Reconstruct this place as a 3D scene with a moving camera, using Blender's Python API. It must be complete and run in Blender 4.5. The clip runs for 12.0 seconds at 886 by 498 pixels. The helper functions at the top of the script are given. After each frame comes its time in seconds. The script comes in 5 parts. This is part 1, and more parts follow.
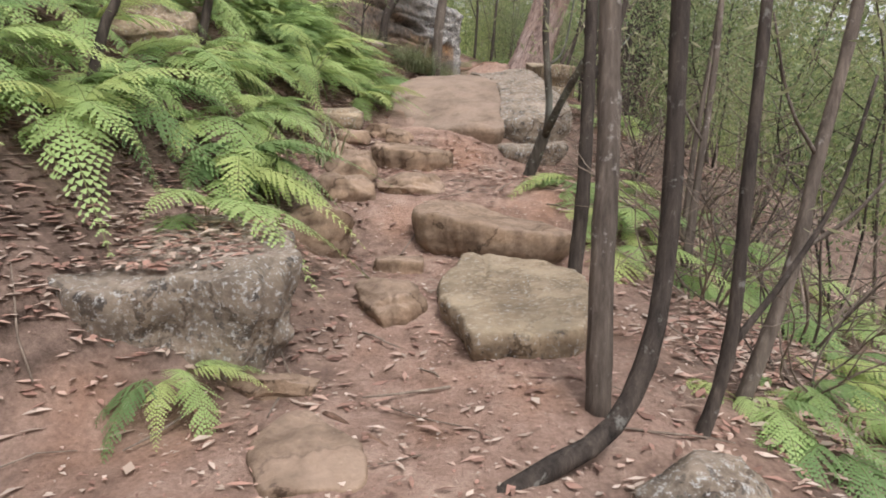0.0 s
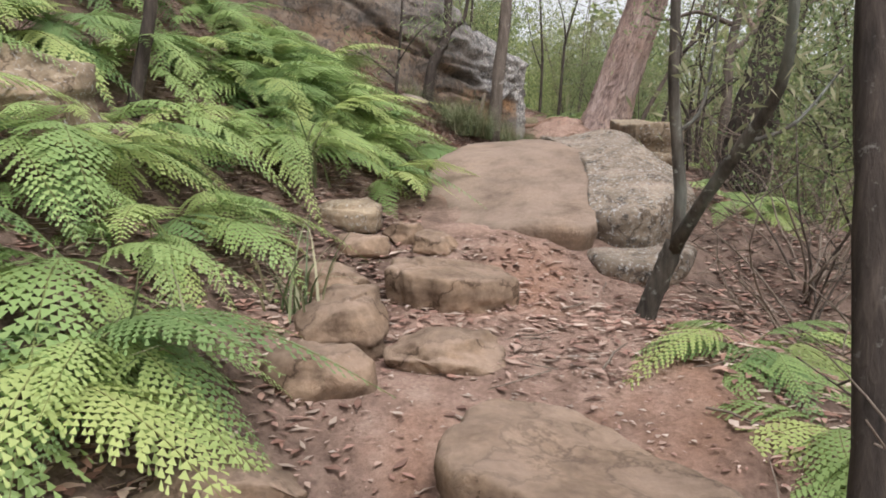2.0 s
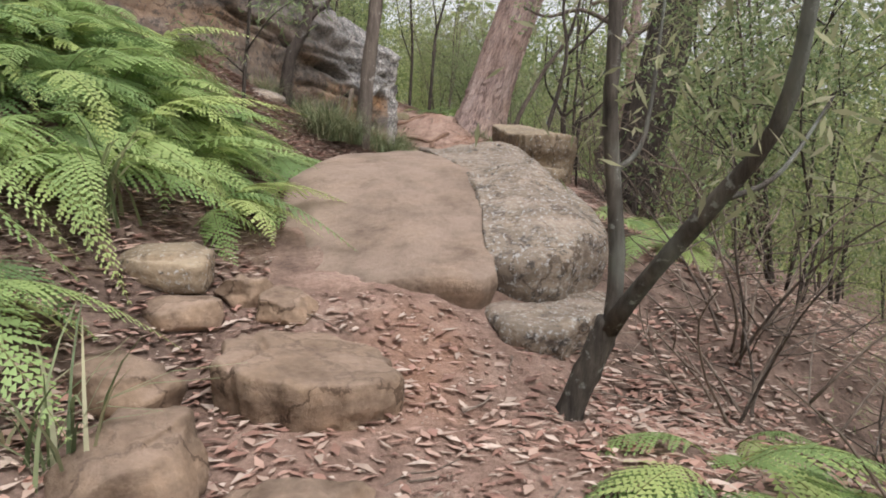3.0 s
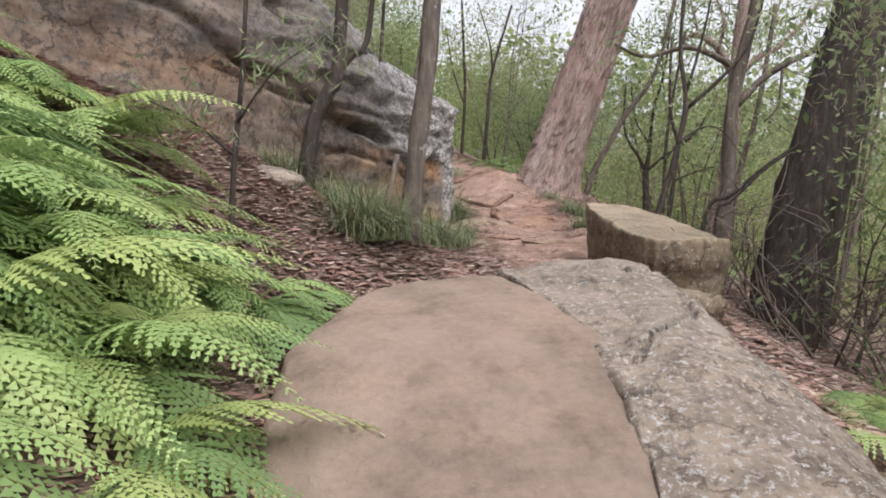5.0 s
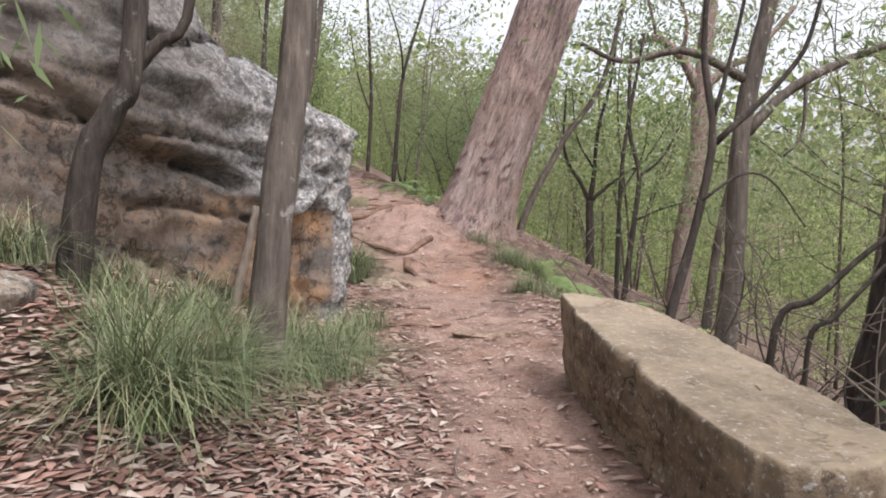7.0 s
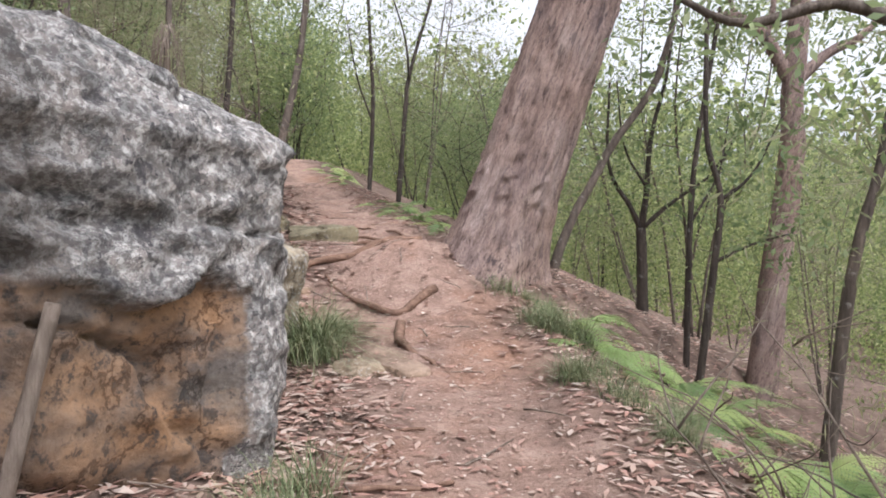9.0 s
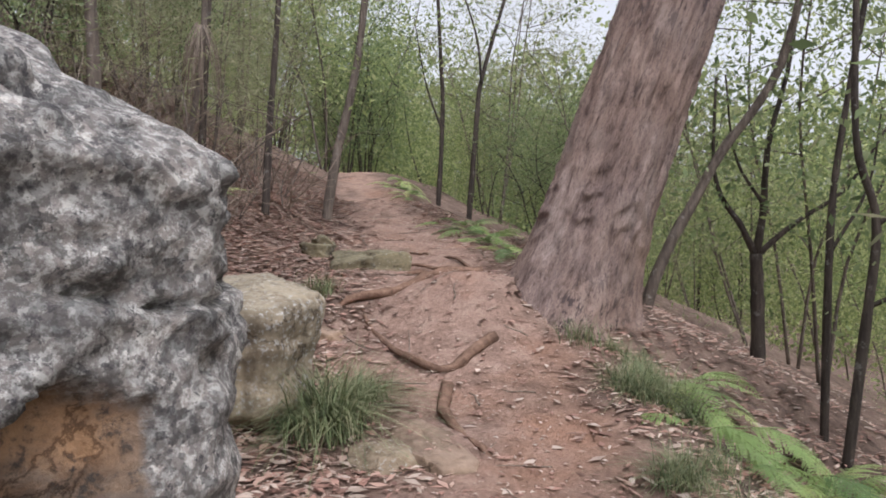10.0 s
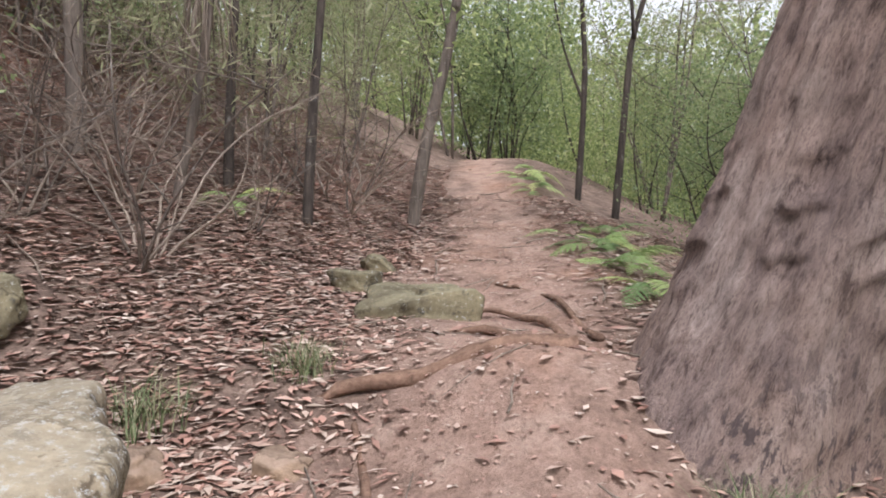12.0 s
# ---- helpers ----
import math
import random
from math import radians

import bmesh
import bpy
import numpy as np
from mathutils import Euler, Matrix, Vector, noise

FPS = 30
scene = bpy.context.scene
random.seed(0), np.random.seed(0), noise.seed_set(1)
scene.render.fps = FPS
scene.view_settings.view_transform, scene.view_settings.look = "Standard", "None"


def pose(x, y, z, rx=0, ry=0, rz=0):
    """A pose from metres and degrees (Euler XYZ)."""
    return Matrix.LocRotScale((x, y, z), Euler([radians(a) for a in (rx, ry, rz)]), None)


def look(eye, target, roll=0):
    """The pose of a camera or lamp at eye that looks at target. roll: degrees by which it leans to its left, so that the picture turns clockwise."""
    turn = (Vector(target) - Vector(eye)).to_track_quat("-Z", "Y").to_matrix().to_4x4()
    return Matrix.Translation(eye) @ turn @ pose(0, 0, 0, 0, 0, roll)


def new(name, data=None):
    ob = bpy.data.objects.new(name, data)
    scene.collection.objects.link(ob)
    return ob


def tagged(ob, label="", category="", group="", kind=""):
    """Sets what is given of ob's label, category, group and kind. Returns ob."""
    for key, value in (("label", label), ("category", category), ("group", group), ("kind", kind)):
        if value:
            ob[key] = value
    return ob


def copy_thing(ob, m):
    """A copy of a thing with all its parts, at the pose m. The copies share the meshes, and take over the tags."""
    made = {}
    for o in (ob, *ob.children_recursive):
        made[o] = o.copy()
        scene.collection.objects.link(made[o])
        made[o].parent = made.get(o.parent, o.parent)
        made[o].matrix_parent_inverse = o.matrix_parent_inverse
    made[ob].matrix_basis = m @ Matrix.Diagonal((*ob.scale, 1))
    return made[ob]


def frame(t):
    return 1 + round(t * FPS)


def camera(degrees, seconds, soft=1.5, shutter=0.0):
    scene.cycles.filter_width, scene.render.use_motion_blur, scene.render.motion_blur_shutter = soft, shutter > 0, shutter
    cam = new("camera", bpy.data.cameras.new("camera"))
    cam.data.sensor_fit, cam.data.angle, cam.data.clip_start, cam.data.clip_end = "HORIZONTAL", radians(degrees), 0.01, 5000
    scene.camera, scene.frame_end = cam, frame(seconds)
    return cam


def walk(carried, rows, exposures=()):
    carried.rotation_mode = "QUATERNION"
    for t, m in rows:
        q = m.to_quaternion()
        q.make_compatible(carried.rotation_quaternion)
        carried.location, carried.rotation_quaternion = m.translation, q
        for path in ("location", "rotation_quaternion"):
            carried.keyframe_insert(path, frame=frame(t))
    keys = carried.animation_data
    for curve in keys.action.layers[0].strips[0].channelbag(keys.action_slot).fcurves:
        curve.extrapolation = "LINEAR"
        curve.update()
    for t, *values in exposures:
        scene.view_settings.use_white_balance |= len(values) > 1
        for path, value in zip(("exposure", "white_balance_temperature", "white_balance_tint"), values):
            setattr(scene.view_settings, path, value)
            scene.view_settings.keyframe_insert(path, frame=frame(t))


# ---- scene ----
cam = camera(63.1, 12.0, soft=1.8)
METRES, EYE, TILT, LEAN, TURN = 16.0, 1.35, -9.0, 0.0, 0.0
ROWS = [
    (0.0, 0.0, 0.0, 0.0, -0.0, 0.0, -0.0),
    (0.5, -0.0009, 0.0411, 0.0113, 4.35, -0.45, -0.15),
    (1.0, -0.0001, 0.0791, 0.0256, 4.8, 0.61, -0.01),
    (1.5, 0.0027, 0.1221, 0.039, 5.0, 5.32, 0.25),
    (2.0, 0.0017, 0.1695, 0.0502, 5.05, 3.98, 0.12),
    (2.5, 0.0015, 0.2061, 0.0676, 1.91, 1.96, 0.32),
    (3.0, -0.0013, 0.2427, 0.0802, -5.46, 2.84, 0.89),
    (3.5, -0.0085, 0.2766, 0.0907, -6.31, 4.64, 0.97),
    (5.5, -0.0022, 0.4244, 0.1551, -1.01, 5.99, 0.41),
    (6.0, -0.0012, 0.4631, 0.1659, -1.96, 7.05, 0.66),
    (6.5, 0.0022, 0.5079, 0.1815, -6.6, 4.31, 1.31),
    (7.0, 0.0103, 0.5515, 0.1991, -9.02, 5.57, 1.35),
    (9.0, 0.0405, 0.6945, 0.2388, -7.42, 6.3, 1.71),
    (9.5, 0.052, 0.7327, 0.2483, -1.86, 7.13, 0.99),
    (10.0, 0.0614, 0.7729, 0.2599, -0.8, 7.22, 0.71),
    (10.5, 0.0733, 0.8141, 0.2702, -0.26, 7.54, 0.57),
    (11.0, 0.0826, 0.8537, 0.2784, 2.85, 7.49, 0.1),
    (11.5, 0.091, 0.8969, 0.2876, 8.55, 7.14, -0.55),
    (12.0, 0.0959, 0.9378, 0.3009, 12.81, 5.89, -1.2),
]
walk(cam, [(t, pose(0, 0, EYE, TILT, LEAN, TURN) @ pose(METRES * x, METRES * y, METRES * z, 90 + pitch, roll, yaw)) for t, x, y, z, yaw, pitch, roll in ROWS],
     [(0.0, 0.78, 6300, 12), (0.5, 0.8, 6290, 12), (2.0, 0.77, 6250, 12), (3.0, 0.74, 6250, 12), (3.5, 0.68, 6200, 12), (5.5, 0.9, 6100, 13), (6.0, 0.76, 6100, 13), (6.5, 0.84, 6080, 14), (7.0, 1.04, 6050, 14),
      (9.0, 1.08, 5950, 14), (9.5, 0.7, 5980, 14), (10.5, 0.7, 5980, 14), (11.0, 0.7, 5980, 13), (11.5, 1.08, 5980, 13), (12.0, 1.1, 5980, 13)])

# ---- light ----
world = bpy.data.worlds.new("overcast_sky")
scene.world = world
world.use_nodes = True
wn, wl = world.node_tree.nodes, world.node_tree.links
sky = wn.new("ShaderNodeTexSky")
sky.sky_type = "NISHITA"
sky.sun_disc = False
sky.sun_elevation, sky.sun_rotation = radians(58), radians(150)
sky.dust_density, sky.air_density = 4.0, 1.0
grey = wn.new("ShaderNodeHueSaturation")
grey.inputs["Saturation"].default_value = 0.06
wl.new(sky.outputs["Color"], grey.inputs["Color"])
wl.new(grey.outputs["Color"], wn["Background"].inputs["Color"])
wn["Background"].inputs["Strength"].default_value = 0.15
sun = new("sun", bpy.data.lights.new("sun", "SUN"))
sun.data.energy, sun.data.angle, sun.data.color = 1.2, radians(14), (1.0, 0.97, 0.93)
sun.matrix_world = look((0, 0, 50), (Vector((0, 0, 50)) - Vector((math.sin(radians(150)) * 0.53, math.cos(radians(150)) * 0.53, 0.85))))

# ---- materials ----


def mat(name, build):
    m = bpy.data.materials.new(name)
    m.use_nodes = True
    n, l = m.node_tree.nodes, m.node_tree.links
    build(n, l, n["Principled BSDF"])
    return m


def noise_tex(n, l, scale, detail=6.0, rough=0.6, coord=None, stretch=None):
    tex = n.new("ShaderNodeTexNoise")
    tex.inputs["Scale"].default_value, tex.inputs["Detail"].default_value, tex.inputs["Roughness"].default_value = scale, detail, rough
    if coord is None:
        coord = n.new("ShaderNodeTexCoord").outputs["Object"]
    if stretch:
        mp = n.new("ShaderNodeMapping")
        mp.inputs["Scale"].default_value = stretch
        l.new(coord, mp.inputs["Vector"])
        coord = mp.outputs["Vector"]
    l.new(coord, tex.inputs["Vector"])
    return tex


def ramp(n, l, src, stops, smooth=False):
    r = n.new("ShaderNodeValToRGB")
    if smooth:
        r.color_ramp.interpolation = "EASE"
    el = r.color_ramp.elements
    while len(el) < len(stops):
        el.new(0.5)
    for e, (p, c) in zip(el, stops):
        e.position, e.color = p, (*c, 1) if len(c) == 3 else c
    l.new(src, r.inputs["Fac"])
    return r.outputs["Color"]


def mix(n, l, fac, a, b, mode="MIX"):
    x = n.new("ShaderNodeMix")
    x.data_type, x.blend_type = "RGBA", mode
    for v, s in ((fac, x.inputs["Factor"]), (a, x.inputs["A"]), (b, x.inputs["B"])):
        if hasattr(v, "links"):
            l.new(v, s)
        else:
            s.default_value = v if isinstance(v, (int, float)) else (*v, 1)
    return x.outputs["Result"]


def bump(n, l, p, height, strength=0.5, dist=0.02):
    b = n.new("ShaderNodeBump")
    b.inputs["Strength"].default_value, b.inputs["Distance"].default_value = strength, dist
    l.new(height, b.inputs["Height"])
    l.new(b.outputs["Normal"], p.inputs["Normal"])


def slope_mask(n, l, lo, hi):
    g = n.new("ShaderNodeNewGeometry")
    s = n.new("ShaderNodeSeparateXYZ")
    l.new(g.outputs["Normal"], s.inputs["Vector"])
    m = n.new("ShaderNodeMapRange")
    m.inputs["From Min"].default_value, m.inputs["From Max"].default_value = lo, hi
    l.new(s.outputs["Z"], m.inputs["Value"])
    return m.outputs["Result"]


def rock_mat(name, base, dust, lichen_amount, dark_amount, stain=None, dust_lo=0.55, dust_most=0.6):
    """Sandstone: base tones, sandy dust on its flats, pale and dark lichen blotches, optional iron stain."""
    def build(n, l, p):
        big = noise_tex(n, l, 1.7, 5)
        fine = noise_tex(n, l, 26, 8, 0.7)
        strata = noise_tex(n, l, 2.2, 5, 0.6, stretch=(0.5, 0.5, 6))
        c = ramp(n, l, big.outputs["Fac"], [(0.3, [v * 0.62 for v in base]), (0.52, base), (0.75, [min(1, v * 1.3) for v in base])])
        c = mix(n, l, 0.5, c, ramp(n, l, strata.outputs["Fac"], [(0.3, (0.35, 0.33, 0.32)), (0.6, (0.95, 0.9, 0.85))]), "MULTIPLY")
        c = mix(n, l, 0.75, c, ramp(n, l, fine.outputs["Fac"], [(0.3, (0.55, 0.52, 0.5)), (0.7, (1.1, 1.1, 1.1))]), "MULTIPLY")
        if stain:
            st = noise_tex(n, l, 1.6, 6, 0.6, stretch=(1, 1, 1.8))
            iron = n.new("ShaderNodeAttribute")
            iron.attribute_name = "iron"
            sm = mix(n, l, 1.0, iron.outputs["Color"], ramp(n, l, st.outputs["Fac"], [(0.38, (0, 0, 0)), (0.58, (0.9, 0.9, 0.9))]), "MULTIPLY")
            c = mix(n, l, sm, c, stain)
        blot = noise_tex(n, l, 4.2, 7, 0.7)
        c = mix(n, l, 0.7, c, ramp(n, l, blot.outputs["Fac"], [(0.36, (0.5, 0.46, 0.43)), (0.5, (1, 1, 1)), (0.66, (1.3, 1.27, 1.2))]), "MULTIPLY")
        rim = ramp(n, l, noise_tex(n, l, 1.5, 7, 0.62).outputs["Fac"], [(0.486, (1, 1, 1)), (0.497, (0.25, 0.22, 0.2)), (0.503, (0.25, 0.22, 0.2)), (0.514, (1, 1, 1))])
        c = mix(n, l, 0.0 if dust_lo < 0.4 else 0.75, c, rim, "MULTIPLY")
        dk = noise_tex(n, l, 12, 9, 0.75)
        c = mix(n, l, ramp(n, l, dk.outputs["Fac"], [(0.66 - dark_amount, (0, 0, 0)), (0.74 - dark_amount, (0.8, 0.8, 0.8))]), c, (0.045, 0.042, 0.04))
        li = noise_tex(n, l, 34, 10, 0.78)
        lm = ramp(n, l, li.outputs["Fac"], [(0.71 - lichen_amount, (0, 0, 0)), (0.76 - lichen_amount, (0.85, 0.85, 0.85))])
        if stain:
            crust = n.new("ShaderNodeAttribute")
            crust.attribute_name = "crust"
            c = mix(n, l, mix(n, l, 1.0, crust.outputs["Color"], (0.6, 0.6, 0.6), "MULTIPLY"), c, mix(n, l, fine.outputs["Fac"], (0.12, 0.112, 0.11), (0.42, 0.395, 0.38)))
            lm = mix(n, l, 1.0, lm, crust.outputs["Color"], "MULTIPLY")
        c = mix(n, l, lm, c, mix(n, l, fine.outputs["Fac"], (0.24, 0.235, 0.225), (0.56, 0.55, 0.52)))
        if stain:
            for size, low_v, high_v in ((9.0, 0.62, 1.25), (34.0, 0.5, 1.35)):
                flake = n.new("ShaderNodeTexVoronoi")
                flake.inputs["Scale"].default_value = size
                warp = noise_tex(n, l, size * 0.6, 5, 0.7)
                push = n.new("ShaderNodeVectorMath")
                push.operation = "MULTIPLY_ADD"
                l.new(warp.outputs["Color"], push.inputs[0])
                push.inputs[1].default_value = (2.2 / size, 2.2 / size, 1.1 / size)
                l.new(n.new("ShaderNodeTexCoord").outputs["Object"], push.inputs[2])
                l.new(push.outputs["Vector"], flake.inputs["Vector"])
                tone = n.new("ShaderNodeSeparateColor")
                l.new(flake.outputs["Color"], tone.inputs["Color"])
                c = mix(n, l, mix(n, l, 1.0, crust.outputs["Color"], (0.85, 0.85, 0.85), "MULTIPLY"), c, mix(n, l, 1.0, c, ramp(n, l, tone.outputs["Red"], [(0.1, [low_v] * 3), (0.9, [high_v, high_v * 0.98, high_v * 0.96])]), "MULTIPLY"))
            for size, edge in ((6.5, 0.57), (26.0, 0.555)):
                sp = noise_tex(n, l, size, 9, 0.78)
                sm = mix(n, l, 1.0, ramp(n, l, sp.outputs["Fac"], [(edge, (0, 0, 0)), (edge + 0.05, (0.85, 0.85, 0.85))]), crust.outputs["Color"], "MULTIPLY")
                c = mix(n, l, sm, c, (0.055, 0.05, 0.053))
        du = noise_tex(n, l, 3.0, 5)
        dm = mix(n, l, 1.0, slope_mask(n, l, dust_lo, min(1.0, dust_lo + 0.3)), ramp(n, l, du.outputs["Fac"], [(0.35, [0.2 * dust_most] * 3), (0.62, [dust_most] * 3)]), "MULTIPLY")
        if dust:
            c = mix(n, l, dm, c, mix(n, l, fine.outputs["Fac"], [v * 0.8 for v in dust], [v * 1.15 for v in dust]))
        l.new(c, p.inputs["Base Color"])
        p.inputs["Roughness"].default_value = 0.92
        p.inputs["Specular IOR Level"].default_value = 0.2
        h = mix(n, l, 0.5, fine.outputs["Fac"], dk.outputs["Fac"])
        bump(n, l, p, h, 0.9, 0.03)
    return mat(name, build)


def leaf_mat(name, cols, trans=0.35, rough=0.55, per="island"):
    def build(n, l, p):
        g = n.new("ShaderNodeNewGeometry") if per == "island" else n.new("ShaderNodeObjectInfo")
        rnd = g.outputs["Random Per Island"] if per == "island" else g.outputs["Random"]
        k = len(cols)
        c = ramp(n, l, rnd, [(i / max(1, k - 1), v) for i, v in enumerate(cols)])
        w = noise_tex(n, l, 1.3, 3)
        c = mix(n, l, 0.6, c, ramp(n, l, w.outputs["Fac"], [(0.3, (0.6, 0.62, 0.6)), (0.7, (1.15, 1.12, 1.05))]), "MULTIPLY")
        l.new(c, p.inputs["Base Color"])
        p.inputs["Roughness"].default_value = rough
        p.inputs["Specular IOR Level"].default_value = 0.3
        if trans:
            t = n.new("ShaderNodeBsdfTranslucent")
            l.new(c, t.inputs["Color"])
            s = n.new("ShaderNodeMixShader")
            s.inputs["Fac"].default_value = trans
            l.new(p.outputs["BSDF"], s.inputs[1])
            l.new(t.outputs["BSDF"], s.inputs[2])
            l.new(s.outputs["Shader"], n["Material Output"].inputs["Surface"])
    return mat(name, build)


def bark_mat(name, dark, light, scale=9, stretch=(1, 1, 0.12), patch=None, strength=0.9, spots=None):
    def build(n, l, p):
        g = noise_tex(n, l, scale, 8, 0.7, stretch=stretch)
        c = ramp(n, l, g.outputs["Fac"], [(0.3, dark), (0.55, [(a + b) / 2 for a, b in zip(dark, light)]), (0.72, light)])
        b = noise_tex(n, l, 1.6, 5)
        c = mix(n, l, 0.7, c, ramp(n, l, b.outputs["Fac"], [(0.3, (0.5, 0.48, 0.47)), (0.7, (1.15, 1.1, 1.05))]), "MULTIPLY")
        if patch:
            q = noise_tex(n, l, 1.1, 5, 0.6, stretch=(1, 1, 0.5))
            c = mix(n, l, ramp(n, l, q.outputs["Fac"], [(0.5, (0, 0, 0)), (0.62, (0.75, 0.75, 0.75))]), c, patch)
        if spots:
            q = noise_tex(n, l, 11, 6, 0.7)
            c = mix(n, l, ramp(n, l, q.outputs["Fac"], [(0.6, (0, 0, 0)), (0.66, (0.7, 0.7, 0.7))]), c, spots)
        l.new(c, p.inputs["Base Color"])
        p.inputs["Roughness"].default_value = 0.9
        p.inputs["Specular IOR Level"].default_value = 0.2
        bump(n, l, p, g.outputs["Fac"], strength, 0.03)
    return mat(name, build)


def ground_build(n, l, p):
    # bare sandy clay on the trodden line, litter-brown soil beside it
    a = n.new("ShaderNodeAttribute")
    a.attribute_name = "trodden"
    fine = noise_tex(n, l, 38, 9, 0.75)
    mid = noise_tex(n, l, 5, 7, 0.65)
    big = noise_tex(n, l, 0.9, 4)
    sand = ramp(n, l, mid.outputs["Fac"], [(0.28, (0.21, 0.14, 0.107)), (0.5, (0.355, 0.24, 0.19)), (0.72, (0.45, 0.33, 0.265))])
    sand = mix(n, l, ramp(n, l, big.outputs["Fac"], [(0.5, (0, 0, 0)), (0.68, (0.55, 0.55, 0.55))]), sand, (0.36, 0.19, 0.115))
    soil = ramp(n, l, mid.outputs["Fac"], [(0.3, (0.06, 0.043, 0.034)), (0.5, (0.19, 0.135, 0.108)), (0.7, (0.31, 0.225, 0.18))])
    m = mix(n, l, 0.35, a.outputs["Fac"], mid.outputs["Fac"], "OVERLAY")
    c = mix(n, l, m, soil, sand)
    c = mix(n, l, 0.8, c, ramp(n, l, fine.outputs["Fac"], [(0.3, (0.5, 0.47, 0.45)), (0.68, (1.15, 1.12, 1.1))]), "MULTIPLY")
    l.new(c, p.inputs["Base Color"])
    p.inputs["Roughness"].default_value = 0.95
    p.inputs["Specular IOR Level"].default_value = 0.15
    bump(n, l, p, mix(n, l, 0.5, fine.outputs["Fac"], mid.outputs["Fac"]), 1.0, 0.045)


GROUND = mat("trail_earth", ground_build)
SAND_ROCK = rock_mat("sandy_sandstone", (0.29, 0.21, 0.15), (0.35, 0.255, 0.195), 0.06, 0.0, dust_lo=0.5)
TAN_ROCK = rock_mat("tan_sandstone", (0.3, 0.235, 0.165), (0.4, 0.32, 0.225), 0.15, 0.08, dust_lo=0.65)
SLAB_ROCK = rock_mat("trodden_sandstone", (0.28, 0.21, 0.16), (0.29, 0.216, 0.168), 0.02, -0.06, dust_lo=0.3, dust_most=0.85)
GREY_ROCK = rock_mat("lichen_sandstone", (0.29, 0.24, 0.19), (0.33, 0.26, 0.205), 0.17, 0.13, dust_lo=0.85)
CLIFF_ROCK = rock_mat("cliff_sandstone", (0.175, 0.152, 0.134), None, 0.22, 0.14, stain=(0.4, 0.23, 0.12))
MOSS_ROCK = rock_mat("mossy_sandstone", (0.19, 0.165, 0.105), (0.26, 0.23, 0.15), 0.13, 0.1, dust_lo=0.7)
BOULDER_ROCK = rock_mat("pale_sandstone", (0.33, 0.28, 0.205), (0.38, 0.325, 0.24), 0.17, 0.07, dust_lo=0.75)
FERN = leaf_mat("fern_green", [(0.16, 0.25, 0.1), (0.29, 0.4, 0.15), (0.37, 0.48, 0.185), (0.47, 0.53, 0.2)], 0.4, 0.5, per="object")
FERN_STEM = leaf_mat("fern_stem", [(0.13, 0.16, 0.05), (0.2, 0.2, 0.07)], 0, 0.6, per="object")
GRASS = leaf_mat("grass_green", [(0.09, 0.115, 0.055), (0.16, 0.2, 0.095), (0.25, 0.28, 0.15), (0.4, 0.36, 0.23)], 0.25)
LEAF_BRIGHT = leaf_mat("bright_foliage", [(0.15, 0.2, 0.09), (0.25, 0.31, 0.13), (0.4, 0.46, 0.19), (0.56, 0.58, 0.3)], 0.7)
LEAF_DEEP = leaf_mat("deep_foliage", [(0.13, 0.18, 0.085), (0.2, 0.265, 0.125), (0.28, 0.345, 0.165), (0.36, 0.4, 0.23)], 0.55)
LEAF_OLIVE = leaf_mat("olive_foliage", [(0.2, 0.21, 0.12), (0.29, 0.3, 0.17), (0.37, 0.37, 0.22), (0.44, 0.41, 0.28)], 0.6)
LITTER = leaf_mat("dry_leaves", [(0.16, 0.09, 0.07), (0.28, 0.16, 0.125), (0.38, 0.215, 0.17), (0.48, 0.33, 0.27), (0.36, 0.28, 0.23), (0.6, 0.48, 0.41)], 0.1, 0.6)
DARK_BARK = bark_mat("dark_bark", (0.022, 0.018, 0.016), (0.13, 0.105, 0.088), 22, (1, 1, 0.15), spots=(0.2, 0.19, 0.17))
GREY_BARK = bark_mat("grey_bark", (0.055, 0.044, 0.037), (0.26, 0.215, 0.18), 18, (1, 1, 0.15), spots=(0.33, 0.3, 0.27))

LICHEN_BARK = bark_mat("lichened_bark", (0.035, 0.03, 0.026), (0.17, 0.15, 0.125), 20, (1, 1, 0.2), patch=(0.22, 0.235, 0.2), spots=(0.3, 0.31, 0.27))


